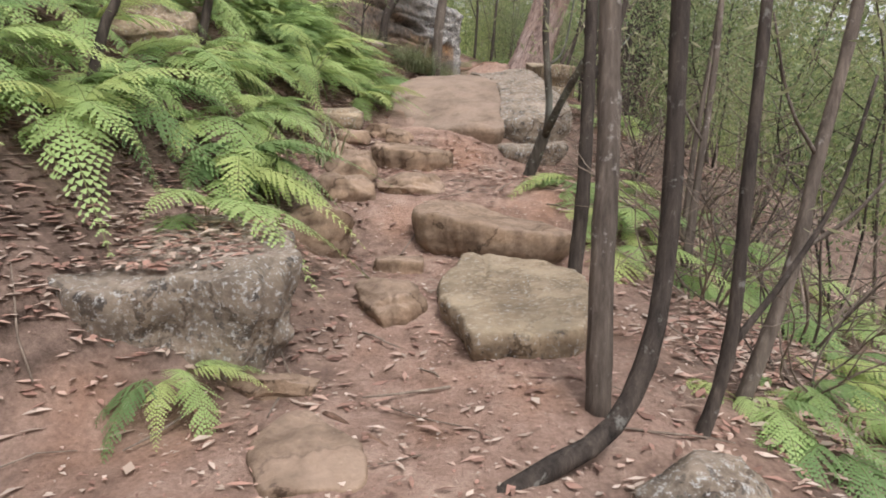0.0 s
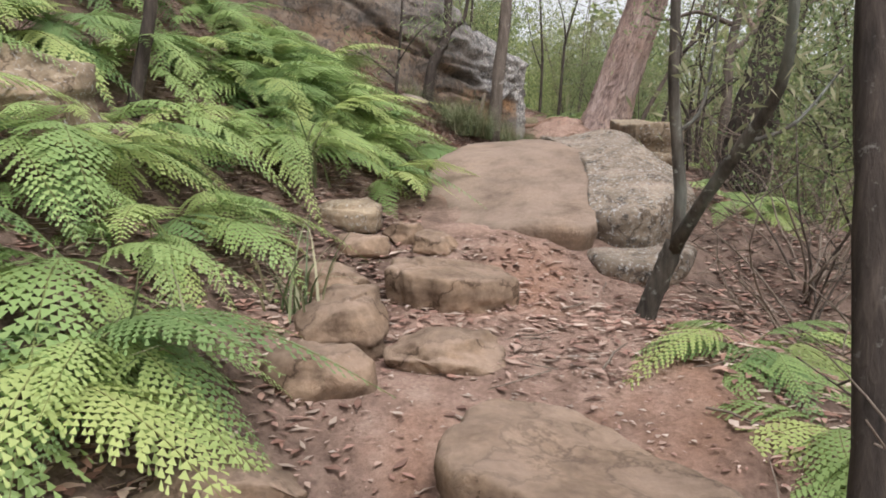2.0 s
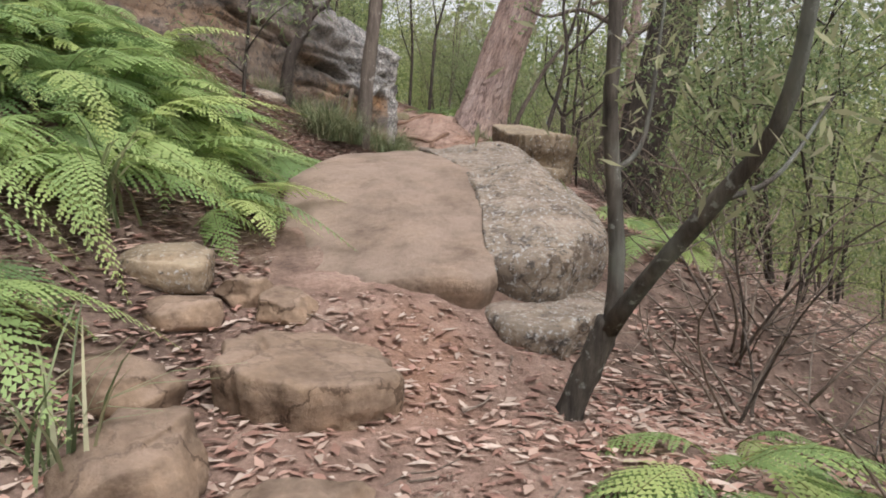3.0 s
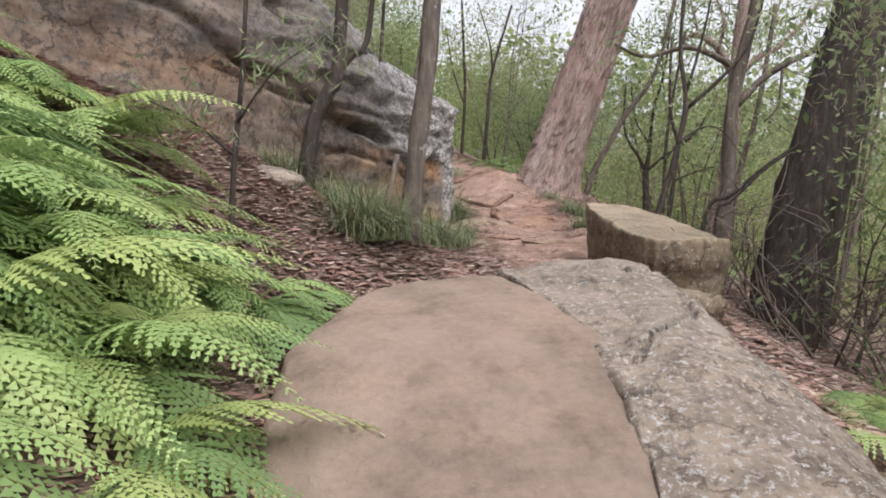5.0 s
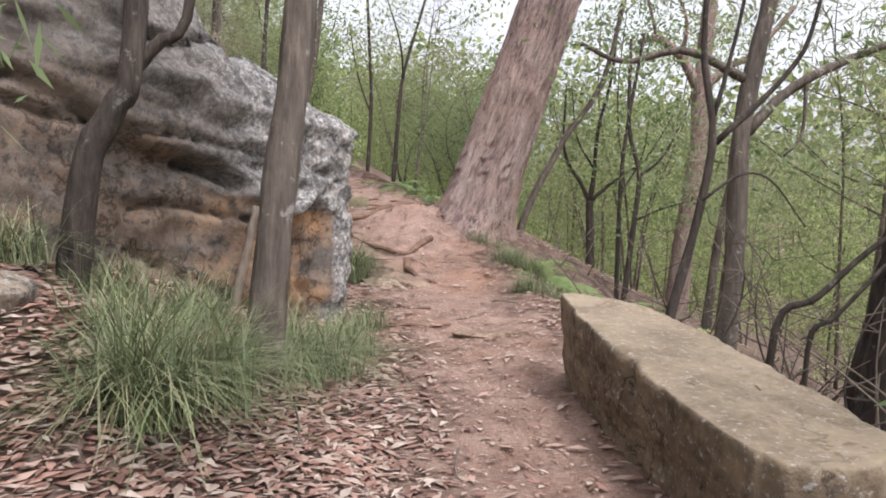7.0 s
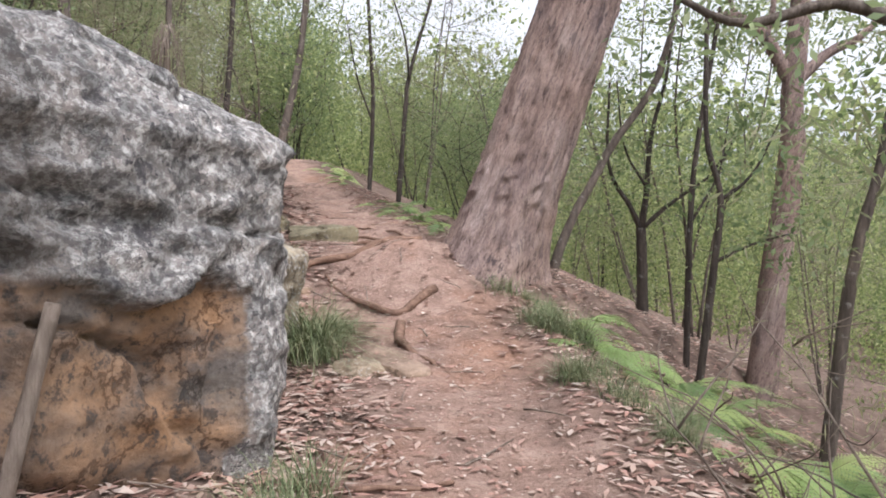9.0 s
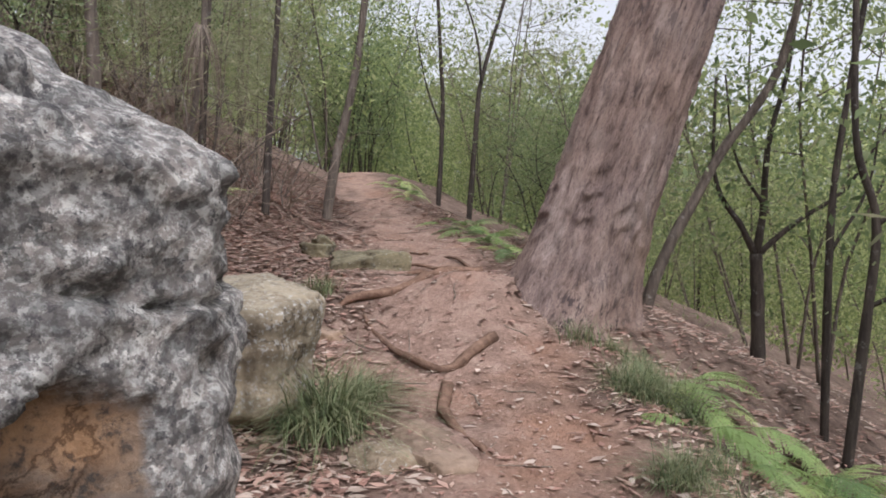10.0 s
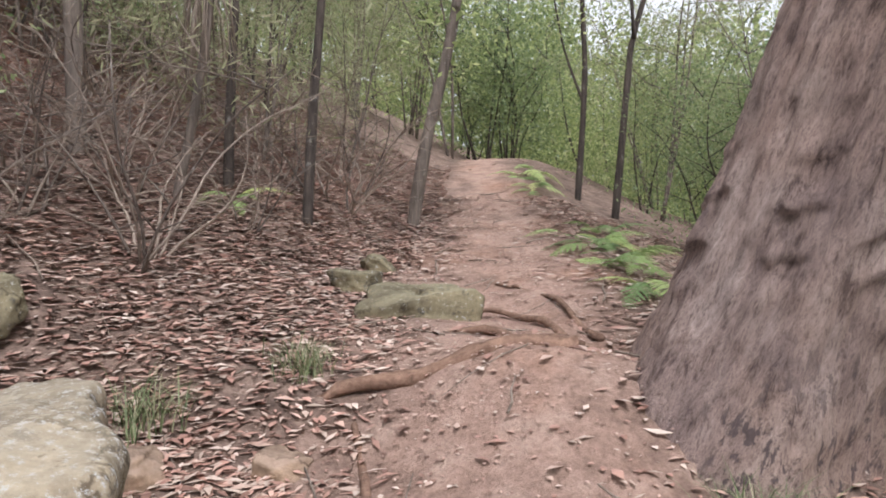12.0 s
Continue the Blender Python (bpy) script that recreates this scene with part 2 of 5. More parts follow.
def gum_build(n, l, p):
    # fibrous bark in long shaggy strips: pinkish grey, worn to orange-pink dust low down, dark flecks between strips
    lean = n.new("ShaderNodeVectorRotate")
    lean.rotation_type = "Y_AXIS"
    lean.inputs["Angle"].default_value = -0.33
    l.new(n.new("ShaderNodeTexCoord").outputs["Object"], lean.inputs["Vector"])
    along = lean.outputs["Vector"]
    strip = noise_tex(n, l, 17, 10, 0.8, along, (1, 1, 0.22))
    fib = noise_tex(n, l, 85, 9, 0.82, along, (1, 1, 0.3))
    plate = noise_tex(n, l, 5.0, 6, 0.62, along, (1, 1, 0.3))
    big = noise_tex(n, l, 1.1, 4)
    c = ramp(n, l, plate.outputs["Fac"], [(0.3, (0.19, 0.14, 0.13)), (0.5, (0.33, 0.245, 0.215)), (0.7, (0.43, 0.34, 0.305))])
    c = mix(n, l, ramp(n, l, big.outputs["Fac"], [(0.42, (0, 0, 0)), (0.62, (0.55, 0.55, 0.55))]), c, (0.37, 0.255, 0.2))
    c = mix(n, l, 0.8, c, ramp(n, l, strip.outputs["Fac"], [(0.36, (0.2, 0.17, 0.17)), (0.46, (0.88, 0.86, 0.85)), (0.66, (1.3, 1.28, 1.26))]), "MULTIPLY")
    c = mix(n, l, 0.8, c, ramp(n, l, fib.outputs["Fac"], [(0.36, (0.4, 0.37, 0.36)), (0.5, (1.0, 1.0, 1.0)), (0.64, (1.3, 1.28, 1.26))]), "MULTIPLY")
    fleck = noise_tex(n, l, 17, 7, 0.7, along, (1, 1, 0.28))
    where = noise_tex(n, l, 0.8, 3)
    fm = mix(n, l, 1.0, ramp(n, l, fleck.outputs["Fac"], [(0.55, (0, 0, 0)), (0.59, (0.85, 0.85, 0.85))]), ramp(n, l, where.outputs["Fac"], [(0.42, (0.1, 0.1, 0.1)), (0.6, (1, 1, 1))]), "MULTIPLY")
    c = mix(n, l, fm, c, (0.085, 0.065, 0.065))
    l.new(c, p.inputs["Base Color"])
    p.inputs["Roughness"].default_value = 0.92
    p.inputs["Specular IOR Level"].default_value = 0.15
    bump(n, l, p, mix(n, l, 0.45, fib.outputs["Fac"], strip.outputs["Fac"]), 1.0, 0.05)


PINK_BARK = mat("pinkish_stringy_bark", gum_build)
ROOT_BARK = bark_mat("root_bark", (0.1, 0.06, 0.042), (0.34, 0.215, 0.155), 14, (1, 1, 1))
DEAD_WOOD = bark_mat("dead_wood", (0.13, 0.1, 0.08), (0.4, 0.33, 0.27), 20, (1, 1, 0.2))

# ---- shape helpers ----


def hash3(i, j, k, s):
    v = np.sin(i * 127.1 + j * 311.7 + k * 74.7 + s * 53.3) * 43758.5453
    return v - np.floor(v)


def vnoise(x, y, z, s=0.0):
    """Smooth value noise, -1 to 1."""
    xi, yi, zi = np.floor(x), np.floor(y), np.floor(z)
    fx, fy, fz = x - xi, y - yi, z - zi
    fx, fy, fz = (f * f * (3 - 2 * f) for f in (fx, fy, fz))
    out = 0
    for a in (0, 1):
        for b in (0, 1):
            for c in (0, 1):
                w = (fx if a else 1 - fx) * (fy if b else 1 - fy) * (fz if c else 1 - fz)
                out = out + w * hash3(xi + a, yi + b, zi + c, s)
    return out * 2 - 1


def fbm(x, y, z, s=0.0, octaves=4, gain=0.5):
    out, amp = 0, 1.0
    for o in range(octaves):
        out = out + amp * vnoise(x * 2 ** o, y * 2 ** o, z * 2 ** o, s + o * 7.3)
        amp *= gain
    return out


# terrain
PATH_Y = [-3, 0, 2.5, 3.5, 4.2, 5.05, 5.5, 6.0, 7.0, 7.35, 7.8, 8.4, 9.5, 10.5, 11.5, 14.0, 16.4, 17.4, 18.3, 18.75, 20.2, 22.0, 23.5, 26.0, 28.0, 30.0]
PATH_Z = [-0.3, 0.0, 0.12, 0.26, 0.42, 0.5, 0.7, 0.86, 1.02, 1.14, 1.33, 1.52, 1.76, 1.88, 1.97, 2.16, 2.27, 2.46, 2.66, 2.94, 3.17, 3.45, 3.68, 4.2, 4.65, 4.8]
EDGE_Y = [-3, 2.4, 3.0, 3.6, 5.0, 7.0, 9.0, 10.5, 11.3, 12.2, 13.5, 15.0, 16.5, 18.0, 20.0, 22.0, 24.0, 28.0]
EDGE_L = [-1.9, -1.7, -0.75, -0.5, -0.62, -0.75, -0.65, -0.5, 0.05, 0.38, 0.4, 0.35, 0.35, 0.1, -0.1, -0.15, -0.5, -1.2]
EDGE_R = [0.75, 0.8, 0.95, 1.0, 1.0, 0.95, 1.2, 1.45, 1.55, 1.65, 1.8, 2.05, 2.1, 2.0, 1.7, 1.25, 0.7, -0.2]


def height(x, y):
    """The ground's height: the trodden line, the bank on its uphill side and the fall on the other."""
    z = np.interp(y, PATH_Y, PATH_Z)
    l = np.interp(y, EDGE_Y, EDGE_L)
    r = np.interp(y, EDGE_Y, EDGE_R)
    up = np.maximum(0, l - x)
    down = np.maximum(0, x - r)
    steep = np.interp(y, [0, 3, 9, 12, 16, 22], [0.62, 0.75, 0.78, 0.62, 0.5, 0.52])
    z = z + steep * up * up / (up + 0.35)
    z = np.where(up > 12, z - (up - 12) * 0.5 * steep, z)
    z = z - 0.48 * down * down / (down + 0.5) + 0.3 * np.maximum(0, down - 14)
    z = z + 0.27 * np.exp(-((x - 1.35) ** 2 / 0.4 + (y - 18.45) ** 2 / 0.3))
    z = z - 0.32 * np.clip((x - 0.1) / 0.9, 0, 1) * np.exp(-((y - 7.8) / 0.8) ** 2)
    wide = np.clip((up + down) / 1.0, 0, 1)
    z = z + 0.022 * np.sin(x * 3.1 + y * 1.7) * np.sin(y * 2.3 - x * 1.1) + wide * 0.08 * np.sin(x * 1.3 + 0.7) * np.sin(y * 1.1 + x * 0.6)
    return z
# end terrain


def ground_z(x, y):
    return float(height(np.array(float(x)), np.array(float(y))))


def mesh_of(name, verts, faces, material, smooth=True):
    me = bpy.data.meshes.new(name)
    me.from_pydata([tuple(v) for v in verts], [], faces)
    me.materials.append(material)
    if smooth:
        me.polygons.foreach_set("use_smooth", [True] * len(me.polygons))
    me.update()
    return me


def part(name, me, parent, label="", m=None):
    ob = new(name, me)
    ob.parent = parent
    if m is not None:
        ob.matrix_basis = m
    return tagged(ob, label)


def tube(V, F, pts, radii, sides=8, rough=0.0, seed=0):
    """Adds a swept, capped tube along pts to the lists."""
    pts = [Vector(p) for p in pts]
    base, side = len(V), None
    for i, (p, r) in enumerate(zip(pts, radii)):
        d = (pts[min(i + 1, len(pts) - 1)] - pts[max(i - 1, 0)]).normalized()
        side = d.orthogonal().normalized() if side is None else (side - d * side.dot(d)).normalized()
        up = d.cross(side)
        for k in range(sides):
            a = 2 * math.pi * k / sides
            rr = r * (1 + rough * math.sin(seed * 3 + k * 2.4 + i * 1.7) + rough * 0.6 * math.sin(i * 3.1 + k * 5.0))
            V.append(p + side * math.cos(a) * rr + up * math.sin(a) * rr)
    n = len(pts)
    for i in range(n - 1):
        for k in range(sides):
            a, b = base + i * sides + k, base + i * sides + (k + 1) % sides
            F.append((a, b, b + sides, a + sides))
    F.append(tuple(base + k for k in reversed(range(sides))))
    F.append(tuple(base + (n - 1) * sides + k for k in range(sides)))


def smooth_line(ctrl, n):
    """Catmull-Rom through the control points."""
    c = [Vector(p) for p in ctrl]
    c = [c[0] * 2 - c[1]] + c + [c[-1] * 2 - c[-2]]
    out, segs = [], len(c) - 3
    for i in range(n):
        u = i / (n - 1) * segs
        k = min(int(u), segs - 1)
        t = u - k
        a, b, d, e = c[k], c[k + 1], c[k + 2], c[k + 3]
        out.append(0.5 * (2 * b + (d - a) * t + (2 * a - 5 * b + 4 * d - e) * t * t + (3 * b - a - 3 * d + e) * t ** 3))
    return out


def cube_sphere(n):
    lin = np.tan(np.linspace(-1, 1, n + 1) * math.pi / 4)
    ids, V, F = {}, [], []

    def vid(p):
        key = tuple(np.round(p, 5))
        if key not in ids:
            ids[key] = len(V)
            V.append(p)
        return ids[key]

    for ax in range(3):
        for s in (-1, 1):
            g = [[None] * (n + 1) for _ in range(n + 1)]
            for i in range(n + 1):
                for j in range(n + 1):
                    p = [0, 0, 0]
                    p[ax], p[(ax + 1) % 3], p[(ax + 2) % 3] = s, lin[i] * s, lin[j]
                    g[i][j] = vid(p)
            for i in range(n):
                for j in range(n):
                    F.append((g[i][j], g[i + 1][j], g[i + 1][j + 1], g[i][j + 1]))
    return np.array(V, float), F


SPHERES = {}


def rock_mesh(name, dims, seed, material, square=5.0, rough=0.05, facets=7, n=22, strata=0.02):
    """A weathered block: a squared ball cut by chance planes, with layers and pitting."""
    if n not in SPHERES:
        SPHERES[n] = cube_sphere(n)
    P, F = SPHERES[n]
    rnd = random.Random(seed)
    D = P / np.linalg.norm(P, axis=1, keepdims=True)
    Q = D / (np.abs(D) ** square).sum(axis=1, keepdims=True) ** (1 / square)
    for _ in range(facets):
        v = Vector((rnd.uniform(-1, 1), rnd.uniform(-1, 1), rnd.uniform(-0.4, 1))).normalized()
        nn, c = np.array(v), rnd.uniform(0.78, 1.02)
        over = np.maximum(0, Q @ nn - c)
        Q = Q - over[:, None] * nn * 0.9
    W = Q * np.array(dims) / 2
    s = 1.6 / max(0.5, min(dims))
    x, y, z = W.T
    f = fbm(x * s, y * s, z * s, seed, 4, 0.55) * rough + fbm(x * 7, y * 7, z * 9, seed + 9, 3) * rough * 0.22
    f = f - rough * 0.4 * np.exp(-(fbm(x * 1.7, y * 1.7, z * 3.2, seed + 31, 2) / 0.05) ** 2)
    f = f + rough * 0.16 * fbm(x * 19, y * 19, z * 23, seed + 13, 2)
    f = f + strata * np.sign(fbm(x * 0.7, y * 0.7, z * 7, seed + 4, 2)) * np.abs(D[:, 2] < 0.75)
    W = W + D * (f * np.sqrt(np.array(dims).mean()))[:, None]
    return mesh_of(name, W, F, material)


def rock(kind, at, dims, turn=0, tip=(0, 0), seed=1, material=None, label="", group="", **kw):
    """A stone as a thing of its own; at is its middle."""
    ob = new(kind, rock_mesh(kind, dims, seed, material or TAN_ROCK, **kw))
    ob.matrix_basis = pose(*at, tip[0], tip[1], turn)
    return tagged(ob, label, "rock", group)


def closed_line(ctrl, n):
    """A smooth closed outline through the corner points (x, y)."""
    c = np.array(ctrl, float)
    m = len(c)
    u = np.arange(n) / n * m
    k = np.floor(u).astype(int)
    t = (u - k)[:, None]
    a, b, d, e = c[(k - 1) % m], c[k % m], c[(k + 1) % m], c[(k + 2) % m]
    ta, tb = (d - a) * 0.3, (e - b) * 0.3
    return (2 * t ** 3 - 3 * t ** 2 + 1) * b + (t ** 3 - 2 * t ** 2 + t) * ta + (3 * t ** 2 - 2 * t ** 3) * d + (t ** 3 - t ** 2) * tb


def plate_rock(kind, corners, top, base, material, label, seed, undercut=0.08, edge=0.05, rough=0.02, crack=0.03, per=170, ragged=0.04, wave=1.0):
    """A bedded block: an outline seen from above, a top given as a function of x and y, a rounded brow and layered, undercut sides."""
    O = closed_line(corners, per)
    mid = O.mean(axis=0)
    R = O - mid
    size = np.linalg.norm(R, axis=1)
    jag = ragged * fbm(O[:, 0] * 3.1, O[:, 1] * 3.1, O[:, 0] * 0, seed, 4, 0.6)
    R = R * (1 + jag / np.maximum(0.2, size))[:, None]
    size = np.linalg.norm(R, axis=1)
    rings, sides = 34, 20
    X, Y, Z = [], [], []
    for j in range(rings + sides):
        f = 1.0 if j >= rings else 1 - (1 - (j + 1) / rings) ** 1.35
        x, y = mid[0] + R[:, 0] * f, mid[1] + R[:, 1] * f
        z = top(x, y)
        big = fbm(x * 1.1, y * 1.1, z * 0, seed + 3, 3) * rough * 2.2 * wave
        fine = fbm(x * 5, y * 5, z * 5, seed + 7, 4, 0.6) * rough
        seam = fbm(x * 1.4 + seed, y * 0.9, z * 0.5, seed + 11, 3)
        gap = crack * np.exp(-(seam / 0.035) ** 2) * (fbm(x * 0.8, y * 0.8, z * 0, seed + 17, 2) > -0.25)
        near = np.clip(edge - size * (1 - f), 0, edge)
        drop = edge - np.sqrt(np.maximum(0, edge * edge - near * near))
        z = z + big + fine - gap
        if j < rings:
            z = z - drop
        else:
            t = (j - rings + 1) / sides
            zt = z - edge
            z = zt + (base - zt) * t
            bed = vnoise(x * 0.6, y * 0.6, z * 8.5 + seed, seed + 2)
            inward = undercut * np.clip(t * 1.6, 0, 1) ** 1.5 - 0.012 * np.tanh(bed * 9) * min(1, t * 5) - 1.6 * rough * fbm(x * 3, y * 3, z * 5, seed + 5, 4, 0.6) * min(1.0, t * 4)
            g = 1 - inward / np.maximum(0.2, size)
            x, y = mid[0] + R[:, 0] * g, mid[1] + R[:, 1] * g
        X.append(x)
        Y.append(y)
        Z.append(z)
    V = np.stack([np.array(X), np.array(Y), np.array(Z)], -1).reshape(-1, 3)
    rows = rings + sides
    idx = np.arange(rows * per).reshape(rows, per)
    nxt = np.roll(idx, -1, axis=1)
    F = np.stack([idx[:-1], idx[1:], nxt[1:], nxt[:-1]], -1).reshape(-1, 4).tolist()
    F += [tuple(int(v) for v in idx[0]), tuple(int(v) for v in idx[-1][::-1])]
    at = Vector((mid[0], mid[1], base))
    ob = new(kind, mesh_of(kind, V - np.array(at), F, material))
    ob.location = at
    return tagged(ob, label, "rock")


# ---- ground ----


def grid_lines(lo, hi, step, far):
    inner = list(np.arange(lo, hi, step))
    out, d, p = [], step, hi
    while p < far:
        out.append(p)
        d *= 1.22
        p += d
    back, d, p = [], step, lo - step
    while p > -far:
        back.append(p)
        d *= 1.22
        p -= d
    return np.array(back[::-1] + inner + out)


gx, gy = grid_lines(-4.5, 5.5, 0.083, 400), grid_lines(1.0, 26.0, 0.083, 400)
GX, GY = np.meshgrid(gx, gy)
far = np.clip((np.hypot(GX, GY - 12) - 16) / 40, 0, 1)
GZ = height(GX, GY)
GZ = GZ * (1 - far) + far * np.clip(GZ, -4, 9)
GZ = GZ + 0.03 * fbm(GX * 1.8, GY * 1.8, GX * 0, 3, 4) + 0.012 * fbm(GX * 9, GY * 9, GX * 0, 5, 2)
verts = np.stack([GX, GY, GZ], -1).reshape(-1, 3)
nx, ny = len(gx), len(gy)
idx = np.arange(nx * ny).reshape(ny, nx)
faces = np.stack([idx[:-1, :-1], idx[:-1, 1:], idx[1:, 1:], idx[1:, :-1]], -1).reshape(-1, 4).tolist()
gme = mesh_of("ground", verts, faces, GROUND)
el, er = np.interp(GY, EDGE_Y, EDGE_L), np.interp(GY, EDGE_Y, EDGE_R)
mid_x = np.where(GY > 11, el * 0.42 + er * 0.58, el * 0.5 + er * 0.5)
half_w = np.maximum(0.3, (er - el) * 0.5)
wear = np.clip(np.where(GY < 7, 1.6, 1.25) - np.abs(GX - mid_x) / half_w, 0, 1) * (GY < 30) * (GY > -4)
wear = np.clip(wear + 0.35 * fbm(GX * 2.5, GY * 2.5, GX * 0, 8, 3) * (wear > 0), 0, 1)
att = gme.attributes.new("trodden", "FLOAT", "POINT")
att.data.foreach_set("value", wear.reshape(-1).astype(np.float32))
tagged(new("ground", gme), "sandy clay trail and leaf-littered bush slope", "ground", kind="structure")

# ---- trail rocks ----
plate_rock("rock_ledge", [(-3.0, 3.25), (-2.3, 3.1), (-1.72, 3.06), (-1.45, 2.97), (-1.1, 3.02), (-0.78, 3.0), (-0.72, 3.4), (-0.85, 3.75), (-1.3, 4.1), (-2.9, 4.3)],
           lambda x, y: 0.72 + 0.16 * (y - 3.0), 0.0, GREY_ROCK, "grey lichened sandstone ledge at the bank's foot", 11, undercut=0.14, edge=0.04, rough=0.022, crack=0.05, ragged=0.06)
plate_rock("step_boulder", [(0.16, 3.36), (0.42, 3.36), (0.64, 3.4), (0.84, 3.64), (0.8, 4.38), (0.5, 4.6), (0.13, 4.66), (-0.03, 4.02), (0.08, 3.6)],
           lambda x, y: 0.45 + 0.13 * (y - 3.6) - 0.12 * np.maximum(0, 0.08 - x), 0.02, TAN_ROCK, "tan blocky sandstone boulder beside the trail", 12, undercut=0.1, edge=0.035, rough=0.014, crack=0.02)
plate_rock("step_rock", [(-0.26, 5.3), (-0.13, 5.02), (0.08, 4.9), (0.4, 4.78), (0.72, 4.68), (0.88, 4.9), (0.7, 5.35), (0.35, 5.75), (-0.05, 5.75)],
           lambda x, y: 0.84 - 0.15 * (x + 0.24) + 0.03 * (y - 5), 0.3, SAND_ROCK, "long dusty sandstone slab forming a trail step", 13, undercut=0.09, edge=0.05, rough=0.016, crack=0.03)
plate_rock("step_rock", [(-0.7, 7.0), (-0.58, 6.82), (-0.3, 6.72), (-0.05, 6.76), (0.1, 6.95), (0.02, 7.3), (-0.3, 7.5), (-0.65, 7.4)],
           lambda x, y: 1.25 - 0.1 * (x + 0.3) + 0.04 * (y - 7), 0.8, SAND_ROCK, "small dusty sandstone step in the trail", 14, undercut=0.07, edge=0.04, rough=0.014)
SLAB_Y, SLAB_Z = [7.6, 8.0, 8.4, 9.0, 9.5, 10.1, 10.6, 11.2], [1.36, 1.45, 1.61, 1.83, 2.0, 2.12, 2.19, 2.21]
plate_rock("slab_rock", [(-0.58, 8.45), (-0.36, 8.12), (-0.09, 7.97), (0.2, 7.9), (0.6, 7.98), (0.72, 8.4), (0.78, 9.0), (0.76, 9.62), (0.64, 10.1), (0.44, 10.58), (0.15, 10.55), (-0.11, 10.48), (-0.32, 10.3), (-0.47, 10.0), (-0.64, 9.6), (-0.68, 9.0)],
           lambda x, y: np.interp(y, SLAB_Y, SLAB_Z) - 0.25 * np.maximum(0, -0.42 - x) - 0.2 * np.maximum(0, 0.2 - x) * np.clip((9.6 - y) / 1.2, 0, 1), 0.9, SLAB_ROCK, "smooth trodden sandstone slab across the trail", 15, undercut=0.16, edge=0.05, rough=0.006, crack=0.0, per=220)
plate_rock("slab_rock", [(0.66, 8.16), (0.95, 8.12), (1.2, 8.16), (1.44, 8.4), (1.56, 8.8), (1.5, 9.4), (1.43, 9.85), (1.3, 10.5), (1.15, 10.95), (0.72, 11.0), (0.4, 10.74), (0.41, 10.52), (0.6, 10.06), (0.7, 9.62), (0.71, 9.0), (0.66, 8.5)],
           lambda x, y: np.interp(y, SLAB_Y, SLAB_Z) + 0.05 * np.exp(-((x - 1.05) / 0.28) ** 2) + 0.05 * np.exp(-((y - 10.4) / 0.3) ** 2) - 0.5 * np.maximum(0, x - 1.32), 0.75, GREY_ROCK,
           "rough lichened sandstone slab beside the trodden one", 27, undercut=0.2, edge=0.06, rough=0.02, crack=0.06, per=240, ragged=0.05)
plate_rock("embedded_rock", [(0.6, 7.72), (0.95, 7.68), (1.22, 7.8), (1.42, 8.2), (1.2, 8.5), (0.7, 8.4)], lambda x, y: 1.24 + 0.1 * (y - 7.8), 0.8, GREY_ROCK, "low grey rock under the lichened slab", 28, edge=0.05, rough=0.02)
plate_rock("embedded_rock", [(1.12, 11.0), (1.5, 10.75), (1.85, 10.85), (1.8, 11.15), (1.45, 11.3), (1.15, 11.4)], lambda x, y: 2.09 - 0.12 * (x - 1.3), 1.5, TAN_ROCK, "low tan sandstone half buried between larger rocks", 33, edge=0.07, rough=0.02)
plate_rock("long_rock", [(1.53, 13.32), (1.44, 12.75), (1.42, 12.2), (1.43, 11.6), (1.46, 11.1), (1.72, 10.98), (2.03, 11.25), (2.06, 11.9), (2.02, 12.6), (1.8, 13.1)],
           lambda x, y: 2.38 + 0.115 * (y - 11.25) - 0.05 * np.maximum(0, x - 1.6), 1.6, TAN_ROCK, "long flat-topped sandstone block edging the trail", 17, undercut=0.1, edge=0.03, rough=0.012, crack=0.04, per=220)
plate_rock("loose_boulder", [(-0.55, 16.75), (-0.3, 16.62), (0.05, 16.6), (0.25, 16.78), (0.3, 17.05), (0.2, 17.35), (-0.15, 17.6), (-0.5, 17.5), (-0.65, 17.15)],
           lambda x, y: 3.16 + 0.1 * (y - 17) - 0.14 * np.maximum(0, x) - 0.1 * np.maximum(0, 16.85 - y), 2.5, BOULDER_ROCK, "pale cream sandstone boulder with lichen beside the trail", 18, undercut=0.1, edge=0.07, rough=0.014, crack=0.03, ragged=0.06)
rock("trail_stone", (0.93, 16.75, 2.26), (0.38, 0.72, 0.26), 18, (10, 5), 19, SAND_ROCK, "flat tan stone set in the trail")
rock("mossy_rock", (0.35, 20.1, 3.13), (0.75, 0.6, 0.36), 12, (4, 6), 20, MOSS_ROCK, "low mossy sandstone beside the trail", square=7)
rock("bank_rock", (-2.6, 6.45, 2.12), (0.9, 0.65, 0.62), -15, (10, -8), 26, TAN_ROCK, "orange-tan sandstone outcrop among ferns on the bank", square=7)
rock("flat_rock", (-1.24, 12.2, 2.8), (0.48, 0.36, 0.22), 10, (0, 5), 22, GREY_ROCK, "small flat grey rock lying on leaf litter")
